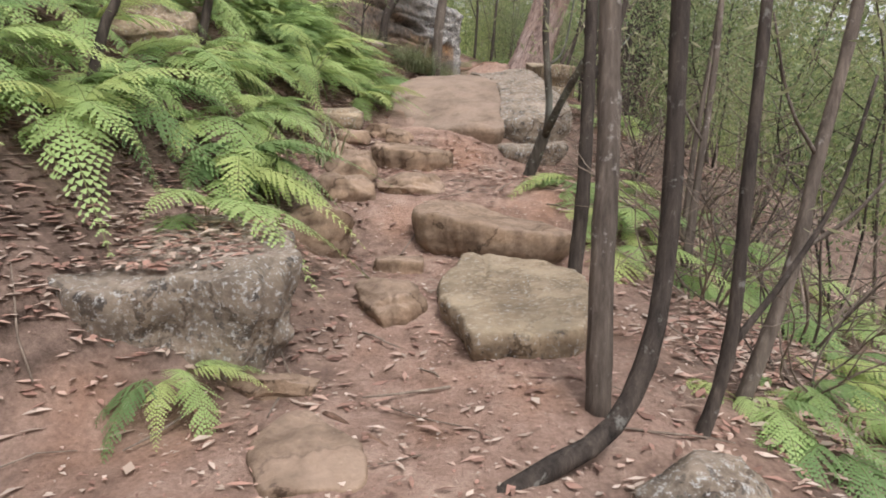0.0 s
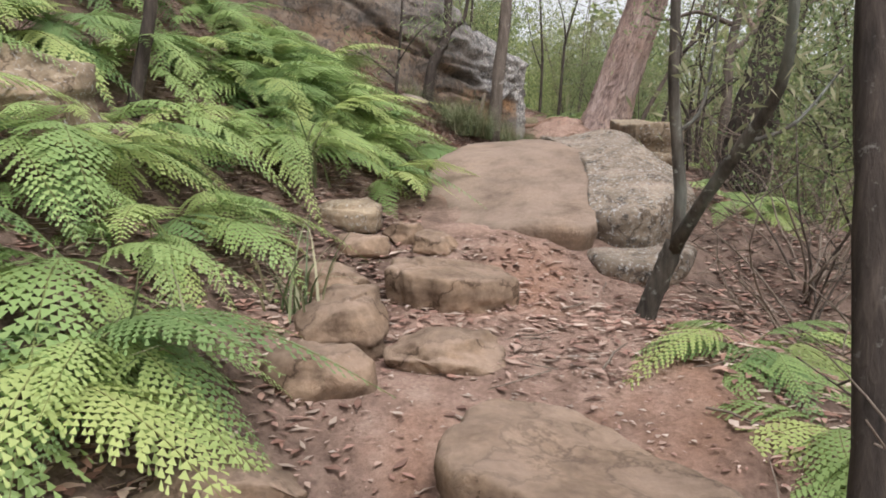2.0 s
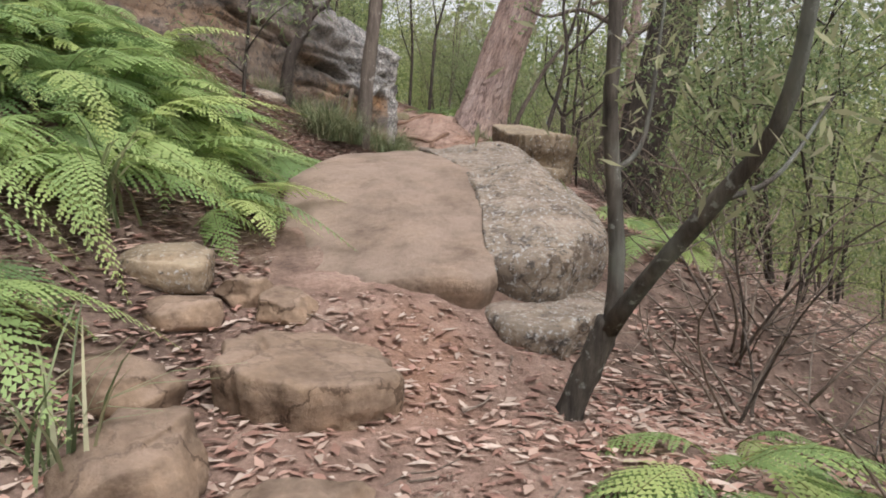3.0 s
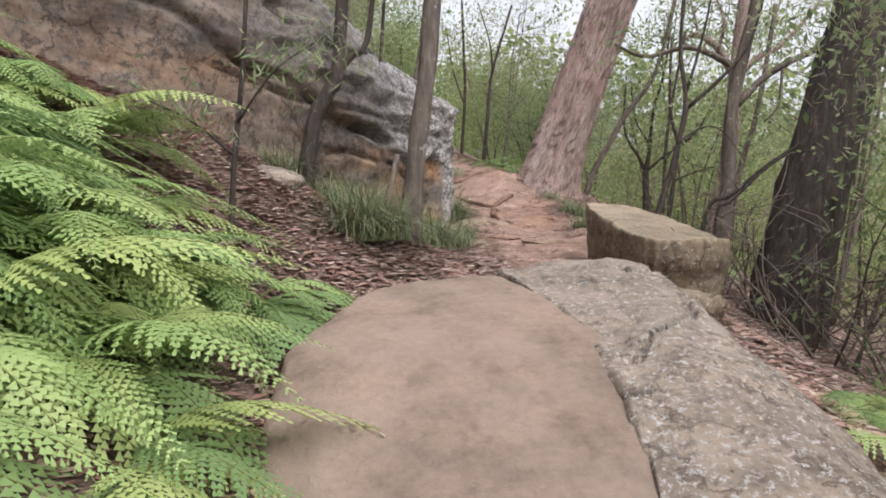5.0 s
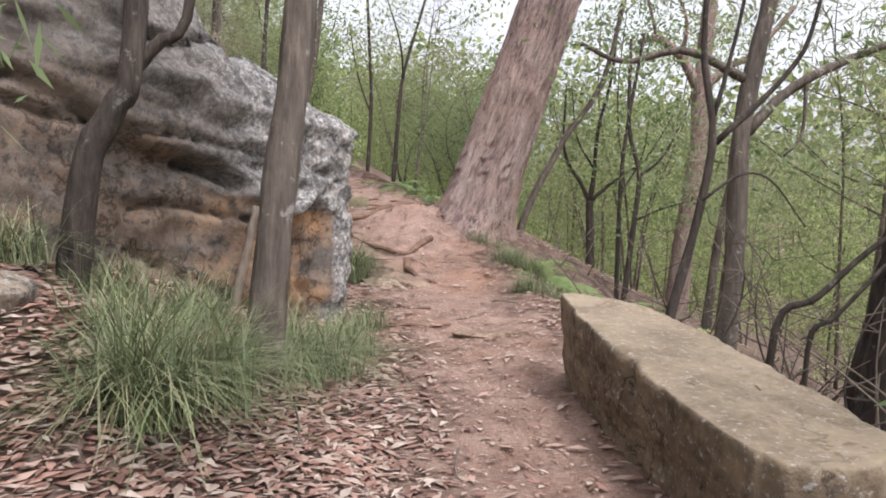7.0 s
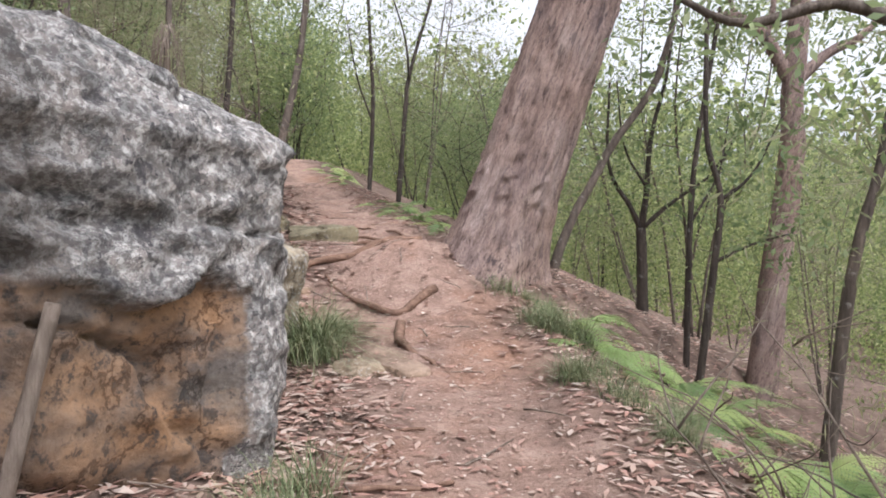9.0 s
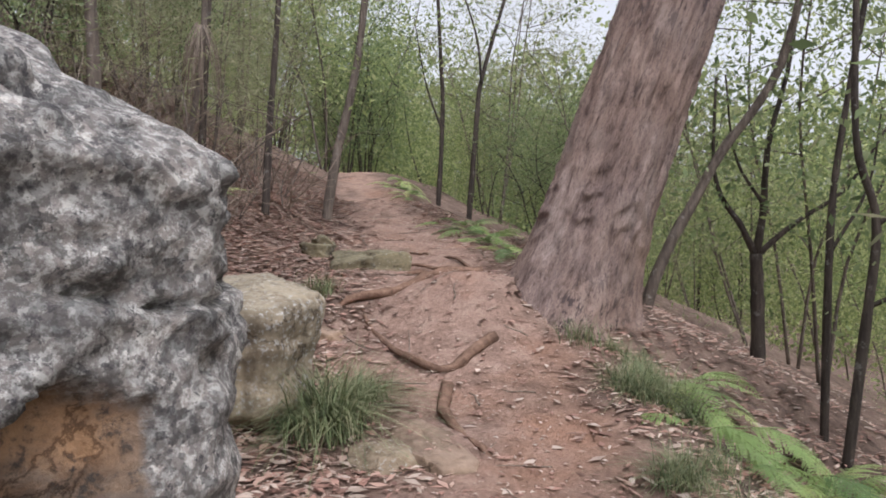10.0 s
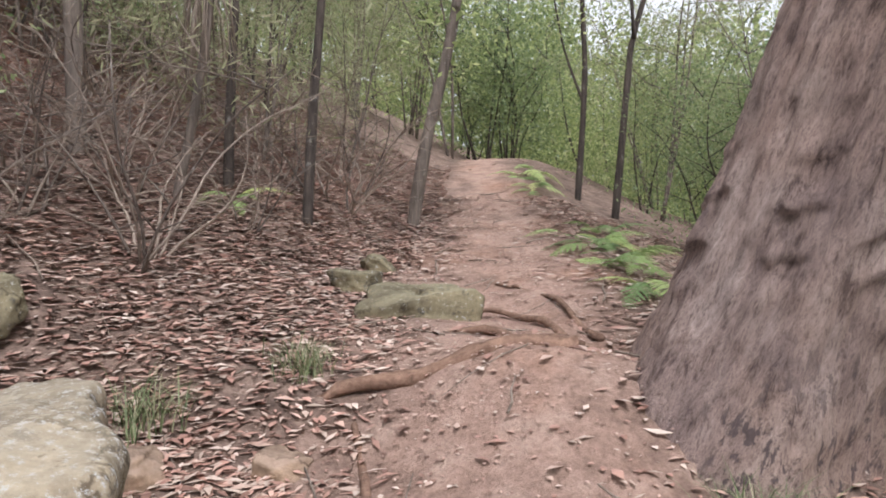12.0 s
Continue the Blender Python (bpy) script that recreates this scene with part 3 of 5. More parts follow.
STONES = [
    (-0.8, 6.36, 0.1, (0.42, 0.4, 0.36), 20, SAND_ROCK, "rounded dusty stone at the trail edge"),
    (-0.98, 6.9, 0.08, (0.4, 0.32, 0.28), -20, SAND_ROCK, "rounded dusty stone at the trail edge"),
    (-0.88, 4.95, 0.1, (0.6, 0.5, 0.42), 10, SAND_ROCK, "brown rounded stone below the ferns"),
    (-0.3, 4.75, 0.02, (0.35, 0.3, 0.2), 0, SAND_ROCK, "small flat stone in the trail"),
    (-1.15, 7.85, 0.0, (0.5, 0.36, 0.24), 5, TAN_ROCK, "tan stone at the bank foot"),
    (-0.7, 7.85, 0.04, (0.36, 0.28, 0.2), 30, SAND_ROCK, "small stone above the trail step"),
    (-0.45, 7.72, 0.03, (0.3, 0.26, 0.18), 70, SAND_ROCK, "small stone above the trail step"),
    (-0.95, 7.6, 0.02, (0.32, 0.24, 0.16), 15, SAND_ROCK, "flat stone above the trail step"),
    (-0.28, 6.2, 0.03, (0.6, 0.42, 0.2), 8, SAND_ROCK, "flat worn stone in the trail"),
    (-0.8, 5.85, 0.06, (0.42, 0.36, 0.28), 35, SAND_ROCK, "rounded dusty stone at the trail edge"),
    (0.95, 2.42, -0.04, (0.52, 0.42, 0.3), 25, GREY_ROCK, "lichened grey stone at the slope edge"),
    (-0.52, 2.6, -0.03, (0.36, 0.6, 0.2), 12, SAND_ROCK, "worn tan stone in the trail"),
    (-0.75, 3.1, 0.02, (0.45, 0.2, 0.16), 15, SAND_ROCK, "narrow worn stone in the trail"),
    (-0.28, 3.95, 0.03, (0.4, 0.35, 0.25), 15, SAND_ROCK, "worn stone in the trail step"),
    (-0.2, 20.4, 0.04, (0.34, 0.3, 0.25), 0, MOSS_ROCK, "small grey-tan stone by the trail"),
    (-0.2, 16.95, 0.0, (0.55, 0.4, 0.22), 10, SAND_ROCK, "flat orange-tan stone under the boulder"),
    (0.72, 16.55, 0.0, (0.4, 0.35, 0.18), 40, TAN_ROCK, "flat tan stone set in the trail"),
    (-1.4, 18.45, 0.05, (0.45, 0.35, 0.3), 5, MOSS_ROCK, "tan stone on the littered bank"),
    (0.2, 18.35, 0.01, (0.26, 0.22, 0.14), 0, SAND_ROCK, "small tan stone in the trail"),
    (-0.2, 20.95, 0.04, (0.3, 0.26, 0.22), 0, MOSS_ROCK, "small grey-tan stone by the trail"),
    (-0.35, 18.0, 0.01, (0.4, 0.3, 0.16), 60, SAND_ROCK, "flat orange-tan stone in the soil"),
    (1.3, 14.35, 0.0, (0.5, 0.2, 0.12), -8, SAND_ROCK, "low earthy stone across the trail")]
for k, (x, y, up, dims, turn, stone, text) in enumerate(STONES):
    rock("stone", (x, y, ground_z(x, y) + up), dims, turn, (4, 3), 40 + k, stone, text, n=14, square=7, rough=0.06, facets=11)

def cliff():
    """The undercut sandstone outcrop: a lofted outline with layers, a hollow under its brow and a sloping top."""
    foot = smooth_line([(-4.2, 10.6, 0), (-2.5, 11.6, 0), (-1.1, 13.25, 0), (-0.35, 14.15, 0), (0.15, 14.72, 0), (0.3, 15.1, 0), (0.05, 15.7, 0), (-0.8, 16.4, 0), (-3.2, 16.6, 0)], 190)
    side, capn, V, F, iron, crust = 80, 14, [], [], [], []
    mid = Vector((-2.2, 14.9, 0))
    rows = side + capn
    for j in range(rows):
        for i, p in enumerate(foot):
            u = i / (len(foot) - 1)
            top = float(np.interp(u, [0, 0.125, 0.25, 0.375, 0.5, 0.625, 0.75, 1], [5.7, 5.5, 4.85, 4.17, 4.02, 3.95, 3.9, 5.0]))
            low = float(np.interp(u, [0, 0.25, 0.5, 1], [2.2, 2.0, 1.8, 2.2]))
            out = (p - mid).normalized()
            v = min(1.0, j / (side - 1))
            z, push = low + (top - low) * v, 0.0
            brow = float(np.interp(u, [0, 0.25, 0.36, 0.44, 0.5, 0.56, 0.7], [0.55, 0.58, 0.55, 0.56, 0.6, 0.6, 0.55])) + 0.02 * math.sin(u * 70)
            hollow = float(np.interp(u, [0.0, 0.2, 0.36, 0.42, 0.5, 0.53, 0.7], [0.02, 0.02, 0.03, 0.15, 0.15, 0.0, 0.0]))
            inside = 0.0
            if v < brow:
                inside = min(1.0, (brow - v) / 0.018)
                push -= hollow * inside * (0.8 + 0.2 * v / brow)
            if u > 0.5 and v < 0.3:
                push -= 0.3 * (0.3 - v)
            push -= 0.3 * max(0.0, v - 0.8) ** 2 / 0.04
            k = max(0.0, (j - side + 1) / capn)
            if k > 0:
                push -= k * (p - mid).length * 0.93
                z += 0.3 * k * (1 - 0.35 * k)
            q = p + out * push
            a, b, c = np.array(q.x), np.array(q.y), np.array(z)
            bed = float(vnoise(a * 0.5, b * 0.5, c * 4.0 + a * 0.8, 6))
            d = 0.07 * float(fbm(a * 0.7, b * 0.7, c * 1.1, 2, 3)) + 0.014 * math.tanh(bed * 24) + 0.05 * float(fbm(a * 4, b * 4, c * 8, 3, 4, 0.6)) * (1 - 0.6 * inside)
            gap = float(vnoise(a * 0.8, b * 0.8, c * 2.2 + a * 0.5, 16))
            d -= 0.08 * math.exp(-(gap / 0.025) ** 2)
            d -= 0.035 * (1 - 0.7 * inside) * abs(float(fbm(a * 3.1, b * 3.1, c * 5.5 + a * 1.5, 19, 4, 0.6)))
            dip = c - 3.46 - 0.55 * (-0.85 - a) - 0.05 * math.sin(a * 9)
            cleft = (u > 0.1) * (u < 0.36) * (0.35 + 0.65 * (float(vnoise(a * 2.2, b * 2.2, c * 0, 23)) > 0))
            d -= 0.22 * cleft * math.exp(-(float(dip) / 0.035) ** 2)
            d += 0.07 * (u < 0.36) * math.tanh(float(dip) * 8)
            V.append((q.x + out.x * d * (1 - k), q.y + out.y * d * (1 - k), z + (0.06 * float(fbm(a * 2.5, b * 2.5, c * 0, 4, 4)) if v > 0.9 else 0)))
            rust = inside * float(np.interp(u, [0, 0.15, 0.3, 0.42, 0.5, 0.53], [0.15, 0.35, 0.25, 0.8, 1.0, 0.0])) * float(np.interp(v, [0, 0.12, 0.3], [0.3, 0.6, 1]))
            if u < 0.4:
                rust = max(rust, 0.3 * float(np.interp(u, [0, 0.12, 0.3, 0.4], [0.7, 1, 0.6, 0])) * float(np.interp(v, [0.2, 0.5, 0.7], [0.3, 1, 0.5])))
            iron.append(rust)
            crust.append((max(0.0, 1 - 1.1 * inside) if u < 0.52 else 1.0) * float(np.interp(u, [0, 0.2, 0.3, 0.38, 0.42], [0.0, 0.1, 0.35, 0.8, 1])) * (1.0 if u > 0.38 else float(np.interp(v, [0.5, 0.8], [0.2, 1]))))
    n = len(foot)
    for j in range(rows - 1):
        for i in range(n - 1):
            a = j * n + i
            F.append((a, a + 1, a + n + 1, a + n))
        F.append((j * n + n - 1, j * n, (j + 1) * n, (j + 1) * n + n - 1))
    F.append(tuple((rows - 1) * n + i for i in range(n)))
    me = mesh_of("rock_outcrop", V, F, CLIFF_ROCK)
    for name, vals in (("iron", iron), ("crust", crust)):
        at = me.attributes.new(name, "FLOAT", "POINT")
        at.data.foreach_set("value", vals)
    tagged(new("rock_outcrop", me), "big undercut sandstone outcrop with grey lichen and orange stains", "rock")


cliff()

# ---- trees ----


def stem(name, ctrl, r0, r1, material, parent, sides=10, n=18, rough=0.06, seed=0, label=""):
    V, F = [], []
    pts = smooth_line(ctrl, n)
    tube(V, F, pts, [r0 + (r1 - r0) * (i / (n - 1)) ** 0.8 for i in range(n)], sides, rough, seed)
    return part(name, mesh_of(name, V, F, material), parent, label)


def tree(kind, trunk, r0, r1, limbs=(), material=DARK_BARK, label="", group="", sides=10, leaves=None):
    """A tree of one trunk and its limbs, given as lines in the world; each limb: points, first and last radius.
    leaves: material, leaves a clump, leaf size, spread, thinness."""
    base = Vector(trunk[0])
    ob = new(kind)
    ob.location = base
    rel = lambda pts: [Vector(p) - base for p in pts]
    stem("trunk", rel(trunk), r0, r1, material, ob, sides, seed=len(label))
    for k, (pts, a, b) in enumerate(limbs):
        stem("limb", rel(pts), a, b, material, ob, 7, 12, 0.08, k)
    if leaves:
        rnd = random.Random(len(label) + int(base.x * 10))
        LV, LF = [], []
        lines = [pts for pts, _, _ in limbs] or [trunk]
        for pts in lines:
            for q in smooth_line(rel(pts), 9)[4:]:
                leaf_quads(LV, LF, q, leaves[3], leaves[1], leaves[2], rnd, thin=leaves[4])
        part("crown", mesh_of("crown", LV, LF, leaves[0]), ob)
    return tagged(ob, label, "tree", group)


def spray_of(start, direction, rnd, length=0.5, twigs=3):
    """Control points of a wandering twig."""
    pts, d = [Vector(start)], Vector(direction).normalized()
    for _ in range(twigs):
        d = (d + Vector((rnd.uniform(-0.4, 0.4), rnd.uniform(-0.4, 0.4), rnd.uniform(-0.2, 0.3)))).normalized()
        pts.append(pts[-1] + d * length / twigs)
    return pts


def leaf_quads(V, F, centre, spread, count, size, rnd, droop=0.3, thin=0.22):
    """Adds a loose clump of small pointed leaves to the lists."""
    g = np.random.RandomState(rnd.randrange(1 << 30))
    o = g.normal(size=(count, 3)) * (spread, spread, 0.75 * spread) + np.array(centre)
    d = g.uniform(-1, 1, (count, 3)) * (1, 1, 0.9) - (0, 0, 0.1 + droop)
    d /= np.linalg.norm(d, axis=1, keepdims=True) + 1e-9
    s = np.cross(d, g.normal(size=(count, 3)))
    s /= np.linalg.norm(s, axis=1, keepdims=True) + 1e-9
    l = size * g.uniform(0.6, 1.3, (count, 1))
    k = len(V)
    V.extend(np.stack([o, o + d * l * 0.45 + s * l * thin, o + d * l, o + d * l * 0.45 - s * l * thin], 1).reshape(-1, 3).tolist())
    F.extend((np.arange(count)[:, None] * 4 + np.arange(4) + k).tolist())


def shrub(kind, seed, high, wide, leaf_material, bark, label, stems=4, clumps=26, per=70, size=0.1, low=0.12, thin=0.2):
    """A thin-stemmed bush tree with an airy crown, standing at the origin."""
    rnd = random.Random(seed)
    ob = new(kind)
    LV, LF = [], []
    for s in range(stems):
        a = rnd.uniform(0, 6.28)
        lean = rnd.uniform(0.08, 0.5)
        h = high * rnd.uniform(0.7, 1.0)
        tip = Vector((math.cos(a) * lean * h, math.sin(a) * lean * h, h))
        ctrl = [Vector((math.cos(a) * 0.05, math.sin(a) * 0.05, -0.15)), tip * 0.35 + Vector((rnd.uniform(-0.15, 0.15), rnd.uniform(-0.15, 0.15), 0)),
                tip * 0.7 + Vector((rnd.uniform(-0.2, 0.2), rnd.uniform(-0.2, 0.2), 0)), tip]
        V, F = [], []
        pts = smooth_line(ctrl, 10)
        tube(V, F, pts, [0.008 + 0.015 * high / 4 * (1 - i / 9) for i in range(10)], 5)
        for b in range(8):
            p = pts[rnd.randint(3, 9)]
            line = smooth_line(spray_of(p, (rnd.uniform(-1, 1), rnd.uniform(-1, 1), rnd.uniform(0, 0.9)), rnd, rnd.uniform(0.5, 1.0) * wide), 6)
            tube(V, F, line, [0.011 - 0.0014 * i for i in range(6)], 3)
            for _ in range(max(1, clumps // (stems * 6))):
                c = line[rnd.randint(2, 5)]
                if c.z > low * high:
                    leaf_quads(LV, LF, c, 0.19 * wide, int(per * 0.55), size, rnd, thin=thin)
        part("stem", mesh_of("stem", V, F, bark), ob)
    for _ in range(clumps // 2):
        a, rr = rnd.uniform(0, 6.28), wide * math.sqrt(rnd.random())
        leaf_quads(LV, LF, Vector((math.cos(a) * rr, math.sin(a) * rr, high * rnd.uniform(low, 1.0))), 0.22 * wide, per, size, rnd, thin=thin)
    part("crown", mesh_of("crown", LV, LF, leaf_material), ob)
    return tagged(ob, label, "tree")


# the leaning gum by the trail, its base flared into roots
def big_gum():
    ob = new("gum_tree")
    base = Vector((1.95, 18.95, 2.45))
    ob.location = base
    sides, rows, top = 190, 330, 9.5
    zz = (-0.35 + (top + 0.35) * (np.arange(rows) / (rows - 1)) ** 1.5)[:, None]
    a = (2 * np.pi * np.arange(sides) / sides)[None, :]
    zz, a = np.broadcast_arrays(zz, a)
    x, y = np.cos(a) * 2.2, np.sin(a) * 2.2
    lobes = 0.5 + 0.5 * np.sin(3 * a + 0.7) + 0.35 * np.sin(5 * a + 2.0)
    low = np.maximum(0, zz + 0.1)
    rr = 0.47 - 0.014 * zz + 0.42 * np.exp(-np.maximum(0, zz + 0.15) / 0.42)
    rr = rr + (0.27 + 0.36 * np.maximum(0, np.cos(a - 3.45))) * lobes * np.exp(-low / 0.4)
    # broad swellings, furrows, loose plates, then lips of bark that stand off at their lower edge
    rr = rr + 0.03 * fbm(x * 0.9, y * 0.9, zz * 0.5, 7, 2) - 0.03 * np.abs(fbm(x * 4.5, y * 4.5, zz * 1.1, 9, 3, 0.6))
    rr = rr + 0.009 * np.tanh(7 * vnoise(x * 3.4, y * 3.4, zz * 5.5, 14)) + 0.007 * np.tanh(6 * vnoise(x * 7, y * 7, zz * 9, 15))
    saw = (zz * 5.2 + 0.9 * vnoise(x * 0.9, y * 0.9, zz * 0.4, 21) + 0.16 * x) % 1.0
    lip = np.clip(2.2 * vnoise(x * 1.3, y * 1.3, zz * 2.6, 22) + 0.1, 0, 1) * np.exp(-((zz - 1.15) / 0.5) ** 2) * np.clip(np.cos(a - 4.0) + 0.4, 0, 1)
    rr = rr + 0.03 * lip * (1 - saw) ** 2
    V = np.stack([0.342 * zz + 0.0036 * zz * zz + np.cos(a) * rr, -0.03 * zz + np.sin(a) * rr, zz], -1).reshape(-1, 3)
    idx = np.arange(rows * sides).reshape(rows, sides)
    nxt = np.roll(idx, -1, axis=1)
    F = np.stack([idx[:-1], nxt[:-1], nxt[1:], idx[1:]], -1).reshape(-1, 4).tolist()
    part("trunk", mesh_of("trunk", V, F, PINK_BARK), ob)
    for k, (az, ln) in enumerate(((0.4, 3.2), (2.5, 3.0), (4.2, 2.6), (5.4, 3.4))):
        rnd = random.Random(k)
        p = Vector((0.342 * (7.2 + k * 0.7), -0.2, 7.2 + k * 0.7))
        line = spray_of(p, (math.cos(az), math.sin(az), 0.7), rnd, ln, 4)
        stem("limb", line, 0.16, 0.05, PINK_BARK, ob, 8, 12)
        LV, LF = [], []
        for q in smooth_line(line, 6)[2:]:
            leaf_quads(LV, LF, q + Vector((0, 0, 0.3)), 0.6, 260, 0.17, rnd)
        part("crown", mesh_of("crown", LV, LF, LEAF_DEEP), ob)
    for k, (r0, line) in enumerate((
            (0.044, [(1.42, 18.0), (1.24, 17.8), (1.08, 17.66), (0.91, 17.72), (0.73, 17.92), (0.57, 18.3), (0.44, 18.55)]),
            (0.045, [(1.07, 17.4), (1.04, 17.1), (1.15, 16.85), (1.36, 16.48)]),
            (0.07, [(1.4, 18.9), (0.95, 18.85), (0.5, 18.75), (0.1, 18.7)]),
            (0.045, [(1.4, 19.1), (0.95, 19.5), (0.5, 19.6)]),
            (0.025, [(1.5, 19.4), (1.2, 20.2), (0.75, 20.7)]),
            (0.03, [(1.4, 19.3), (1.05, 19.9), (0.6, 20.0)]))):
        pts = smooth_line([(x, y, 0) for x, y in line], 18)
        pts = [Vector((p.x, p.y, ground_z(p.x, p.y) + 0.015 + 0.018 * math.sin(i * 0.8 + k * 2) - 0.03 * (i > 14))) - base for i, p in enumerate(pts)]
        V, F = [], []
        tube(V, F, pts, [r0 * (0.95 - 0.035 * i) for i in range(18)], 10, 0.14, k)
        part("root", mesh_of("root", V, F, ROOT_BARK), ob)
    tagged(ob, "large leaning gum with pinkish flaking bark and exposed roots", "tree")


big_gum()

tree("sapling", [(0.66, 2.92, 0.1), (0.67, 2.99, 0.73), (0.7, 3.08, 1.32), (0.71, 3.18, 1.91), (0.74, 3.3, 3.6)], 0.058, 0.045, label="slim dark grey sapling trunk beside the trail", material=GREY_BARK)
tree("sapling", [(0.82, 4.47, 0.4), (0.88, 4.54, 0.96), (0.92, 4.66, 1.66), (0.94, 4.74, 2.19), (0.98, 4.88, 3.7)], 0.05, 0.035, label="slim dark sapling trunk beside the trail",
     limbs=[([(0.92, 4.66, 1.66), (1.1, 4.7, 2.0), (1.2, 4.75, 2.5), (1.25, 4.8, 3.2)], 0.022, 0.012)])
tree("sapling", [(0.17, 2.34, 0.08), (0.36, 2.44, 0.15), (0.63, 2.58, 0.25), (0.8, 2.7, 0.52), (0.89, 2.82, 0.93), (0.92, 2.9, 1.44), (0.94, 2.97, 1.88), (0.98, 3.1, 3.4)], 0.045, 0.035, label="dark sapling whose base sweeps along the ground")
tree("sapling", [(1.03, 2.83, -0.02), (1.19, 2.9, 0.47), (1.27, 3.01, 1.21), (1.35, 3.13, 1.9), (1.45, 3.3, 3.2)], 0.033, 0.022, label="thin dark leaning sapling",
     limbs=[([(1.19, 2.9, 0.47), (1.45, 3.0, 0.75), (1.7, 3.1, 1.1), (1.85, 3.15, 1.6)], 0.018, 0.008)])
tree("sapling", [(1.38, 3.25, 0.0), (1.64, 3.34, 0.72), (1.77, 3.43, 1.24), (1.96, 3.54, 1.98), (2.2, 3.7, 3.3)], 0.04, 0.025, leaves=(LEAF_OLIVE, 12, 0.08, 0.2, 0.1), label="leaning dark sapling on the slope", material=GREY_BARK,
     limbs=[([(1.66, 3.35, 0.8), (1.9, 3.3, 1.0), (2.2, 3.35, 1.35)], 0.015, 0.006), ([(1.77, 3.43, 1.24), (1.6, 3.4, 1.5), (1.5, 3.4, 1.9)], 0.012, 0.005)])
tree("sapling", [(1.66, 4.92, 0.3), (1.79, 5.04, 1.19), (1.9, 5.16, 1.96), (2.0, 5.3, 3.4)], 0.03, 0.018, leaves=(LEAF_OLIVE, 12, 0.08, 0.2, 0.1), label="thin grey sapling on the slope", material=GREY_BARK,
     limbs=[([(1.8, 5.05, 1.3), (1.65, 5.1, 1.6), (1.6, 5.15, 2.1)], 0.012, 0.005)])
tree("sapling", [(1.9, 5.7, 0.25), (1.98, 5.75, 1.2), (2.1, 5.8, 2.0), (2.3, 5.9, 3.4)], 0.028, 0.016, leaves=(LEAF_OLIVE, 12, 0.08, 0.2, 0.1), label="thin grey sapling on the slope", material=GREY_BARK)
tree("forked_tree", [(0.78, 7.1, 0.6), (0.83, 7.08, 0.92), (0.92, 7.02, 1.2), (0.98, 6.98, 1.38)], 0.066, 0.056, material=LICHEN_BARK, leaves=(LEAF_OLIVE, 22, 0.09, 0.22, 0.1), label="dark sapling forking low beside the rock slab",
     limbs=[([(0.98, 6.97, 1.34), (1.01, 7.0, 1.62), (0.96, 6.98, 2.26), (0.96, 6.95, 2.67), (0.98, 7.0, 4.2)], 0.04, 0.026),
            ([(0.97, 6.97, 1.34), (1.06, 6.76, 1.6), (1.19, 6.5, 1.9), (1.28, 6.34, 2.1), (1.3, 6.22, 2.3), (1.27, 6.1, 2.55), (1.3, 5.95, 3.3)], 0.042, 0.02),
            ([(1.0, 7.05, 2.0), (1.15, 7.1, 2.15), (1.25, 7.2, 2.6), (1.3, 7.2, 3.1)], 0.014, 0.006),
            ([(1.19, 6.5, 1.9), (1.45, 6.55, 2.0), (1.75, 6.7, 2.3)], 0.014, 0.006)])
tree("bark_tree", [(-1.12, 13.02, 2.4), (-1.01, 13.02, 3.29), (-0.87, 13.02, 3.6), (-0.77, 13.02, 3.91), (-0.68, 13.1, 5.6)], 0.085, 0.05, label="dark rough-barked tree against the outcrop",
     limbs=[([(-0.78, 13.05, 3.8), (-0.65, 13.05, 3.94), (-0.51, 13.05, 4.11), (-0.38, 13.05, 5.2)], 0.04, 0.02)])
tree("post_tree", [(-0.14, 12.72, 1.95), (-0.12, 12.74, 2.6), (-0.05, 12.78, 3.3), (0.05, 12.84, 4.12), (0.2, 12.95, 6.5)], 0.1, 0.07, label="straight grey-brown tree trunk beside the trail", material=GREY_BARK)
tree("charred_tree", [(2.95, 12.38, 1.1), (3.05, 12.4, 1.8), (3.22, 12.44, 2.61), (3.52, 12.49, 3.67), (4.2, 12.6, 6.0)], 0.36, 0.22, label="thick dark charred leaning trunk below the trail", sides=16)
tree("branchy_tree", [(4.23, 19.98, 1.2), (4.23, 20.0, 2.58), (4.22, 20.02, 3.22)], 0.075, 0.06, leaves=(LEAF_DEEP, 60, 0.09, 0.3, 0.2), label="dark branching bush tree on the lower slope",
     limbs=[([(4.22, 20.02, 3.19), (4.07, 20.02, 3.5), (3.9, 20.03, 3.75), (3.8, 20.04, 4.11), (3.85, 20.1, 5.0)], 0.04, 0.014), ([(4.22, 20.02, 3.19), (4.3, 20.03, 3.7), (4.36, 20.05, 4.36), (4.57, 20.06, 5.12), (4.7, 20.1, 6.2)], 0.045, 0.016),
            ([(4.22, 20.02, 3.19), (4.5, 20.02, 3.44), (4.76, 20.02, 3.62), (5.16, 20.02, 3.9), (5.6, 20.0, 4.6)], 0.035, 0.012), ([(4.3, 20.03, 3.7), (4.0, 20.0, 4.2), (3.9, 20.0, 5.0)], 0.02, 0.008)])
tree("curved_tree", [(2.9, 19.6, 2.2), (2.99, 19.52, 2.85), (3.21, 19.53, 3.37), (3.4, 19.53, 3.7), (3.69, 19.54, 4.21), (4.02, 19.55, 4.63), (4.31, 19.57, 5.19), (4.7, 19.6, 6.8)], 0.062, 0.035, label="curved grey-brown tree growing behind the gum", material=GREY_BARK)
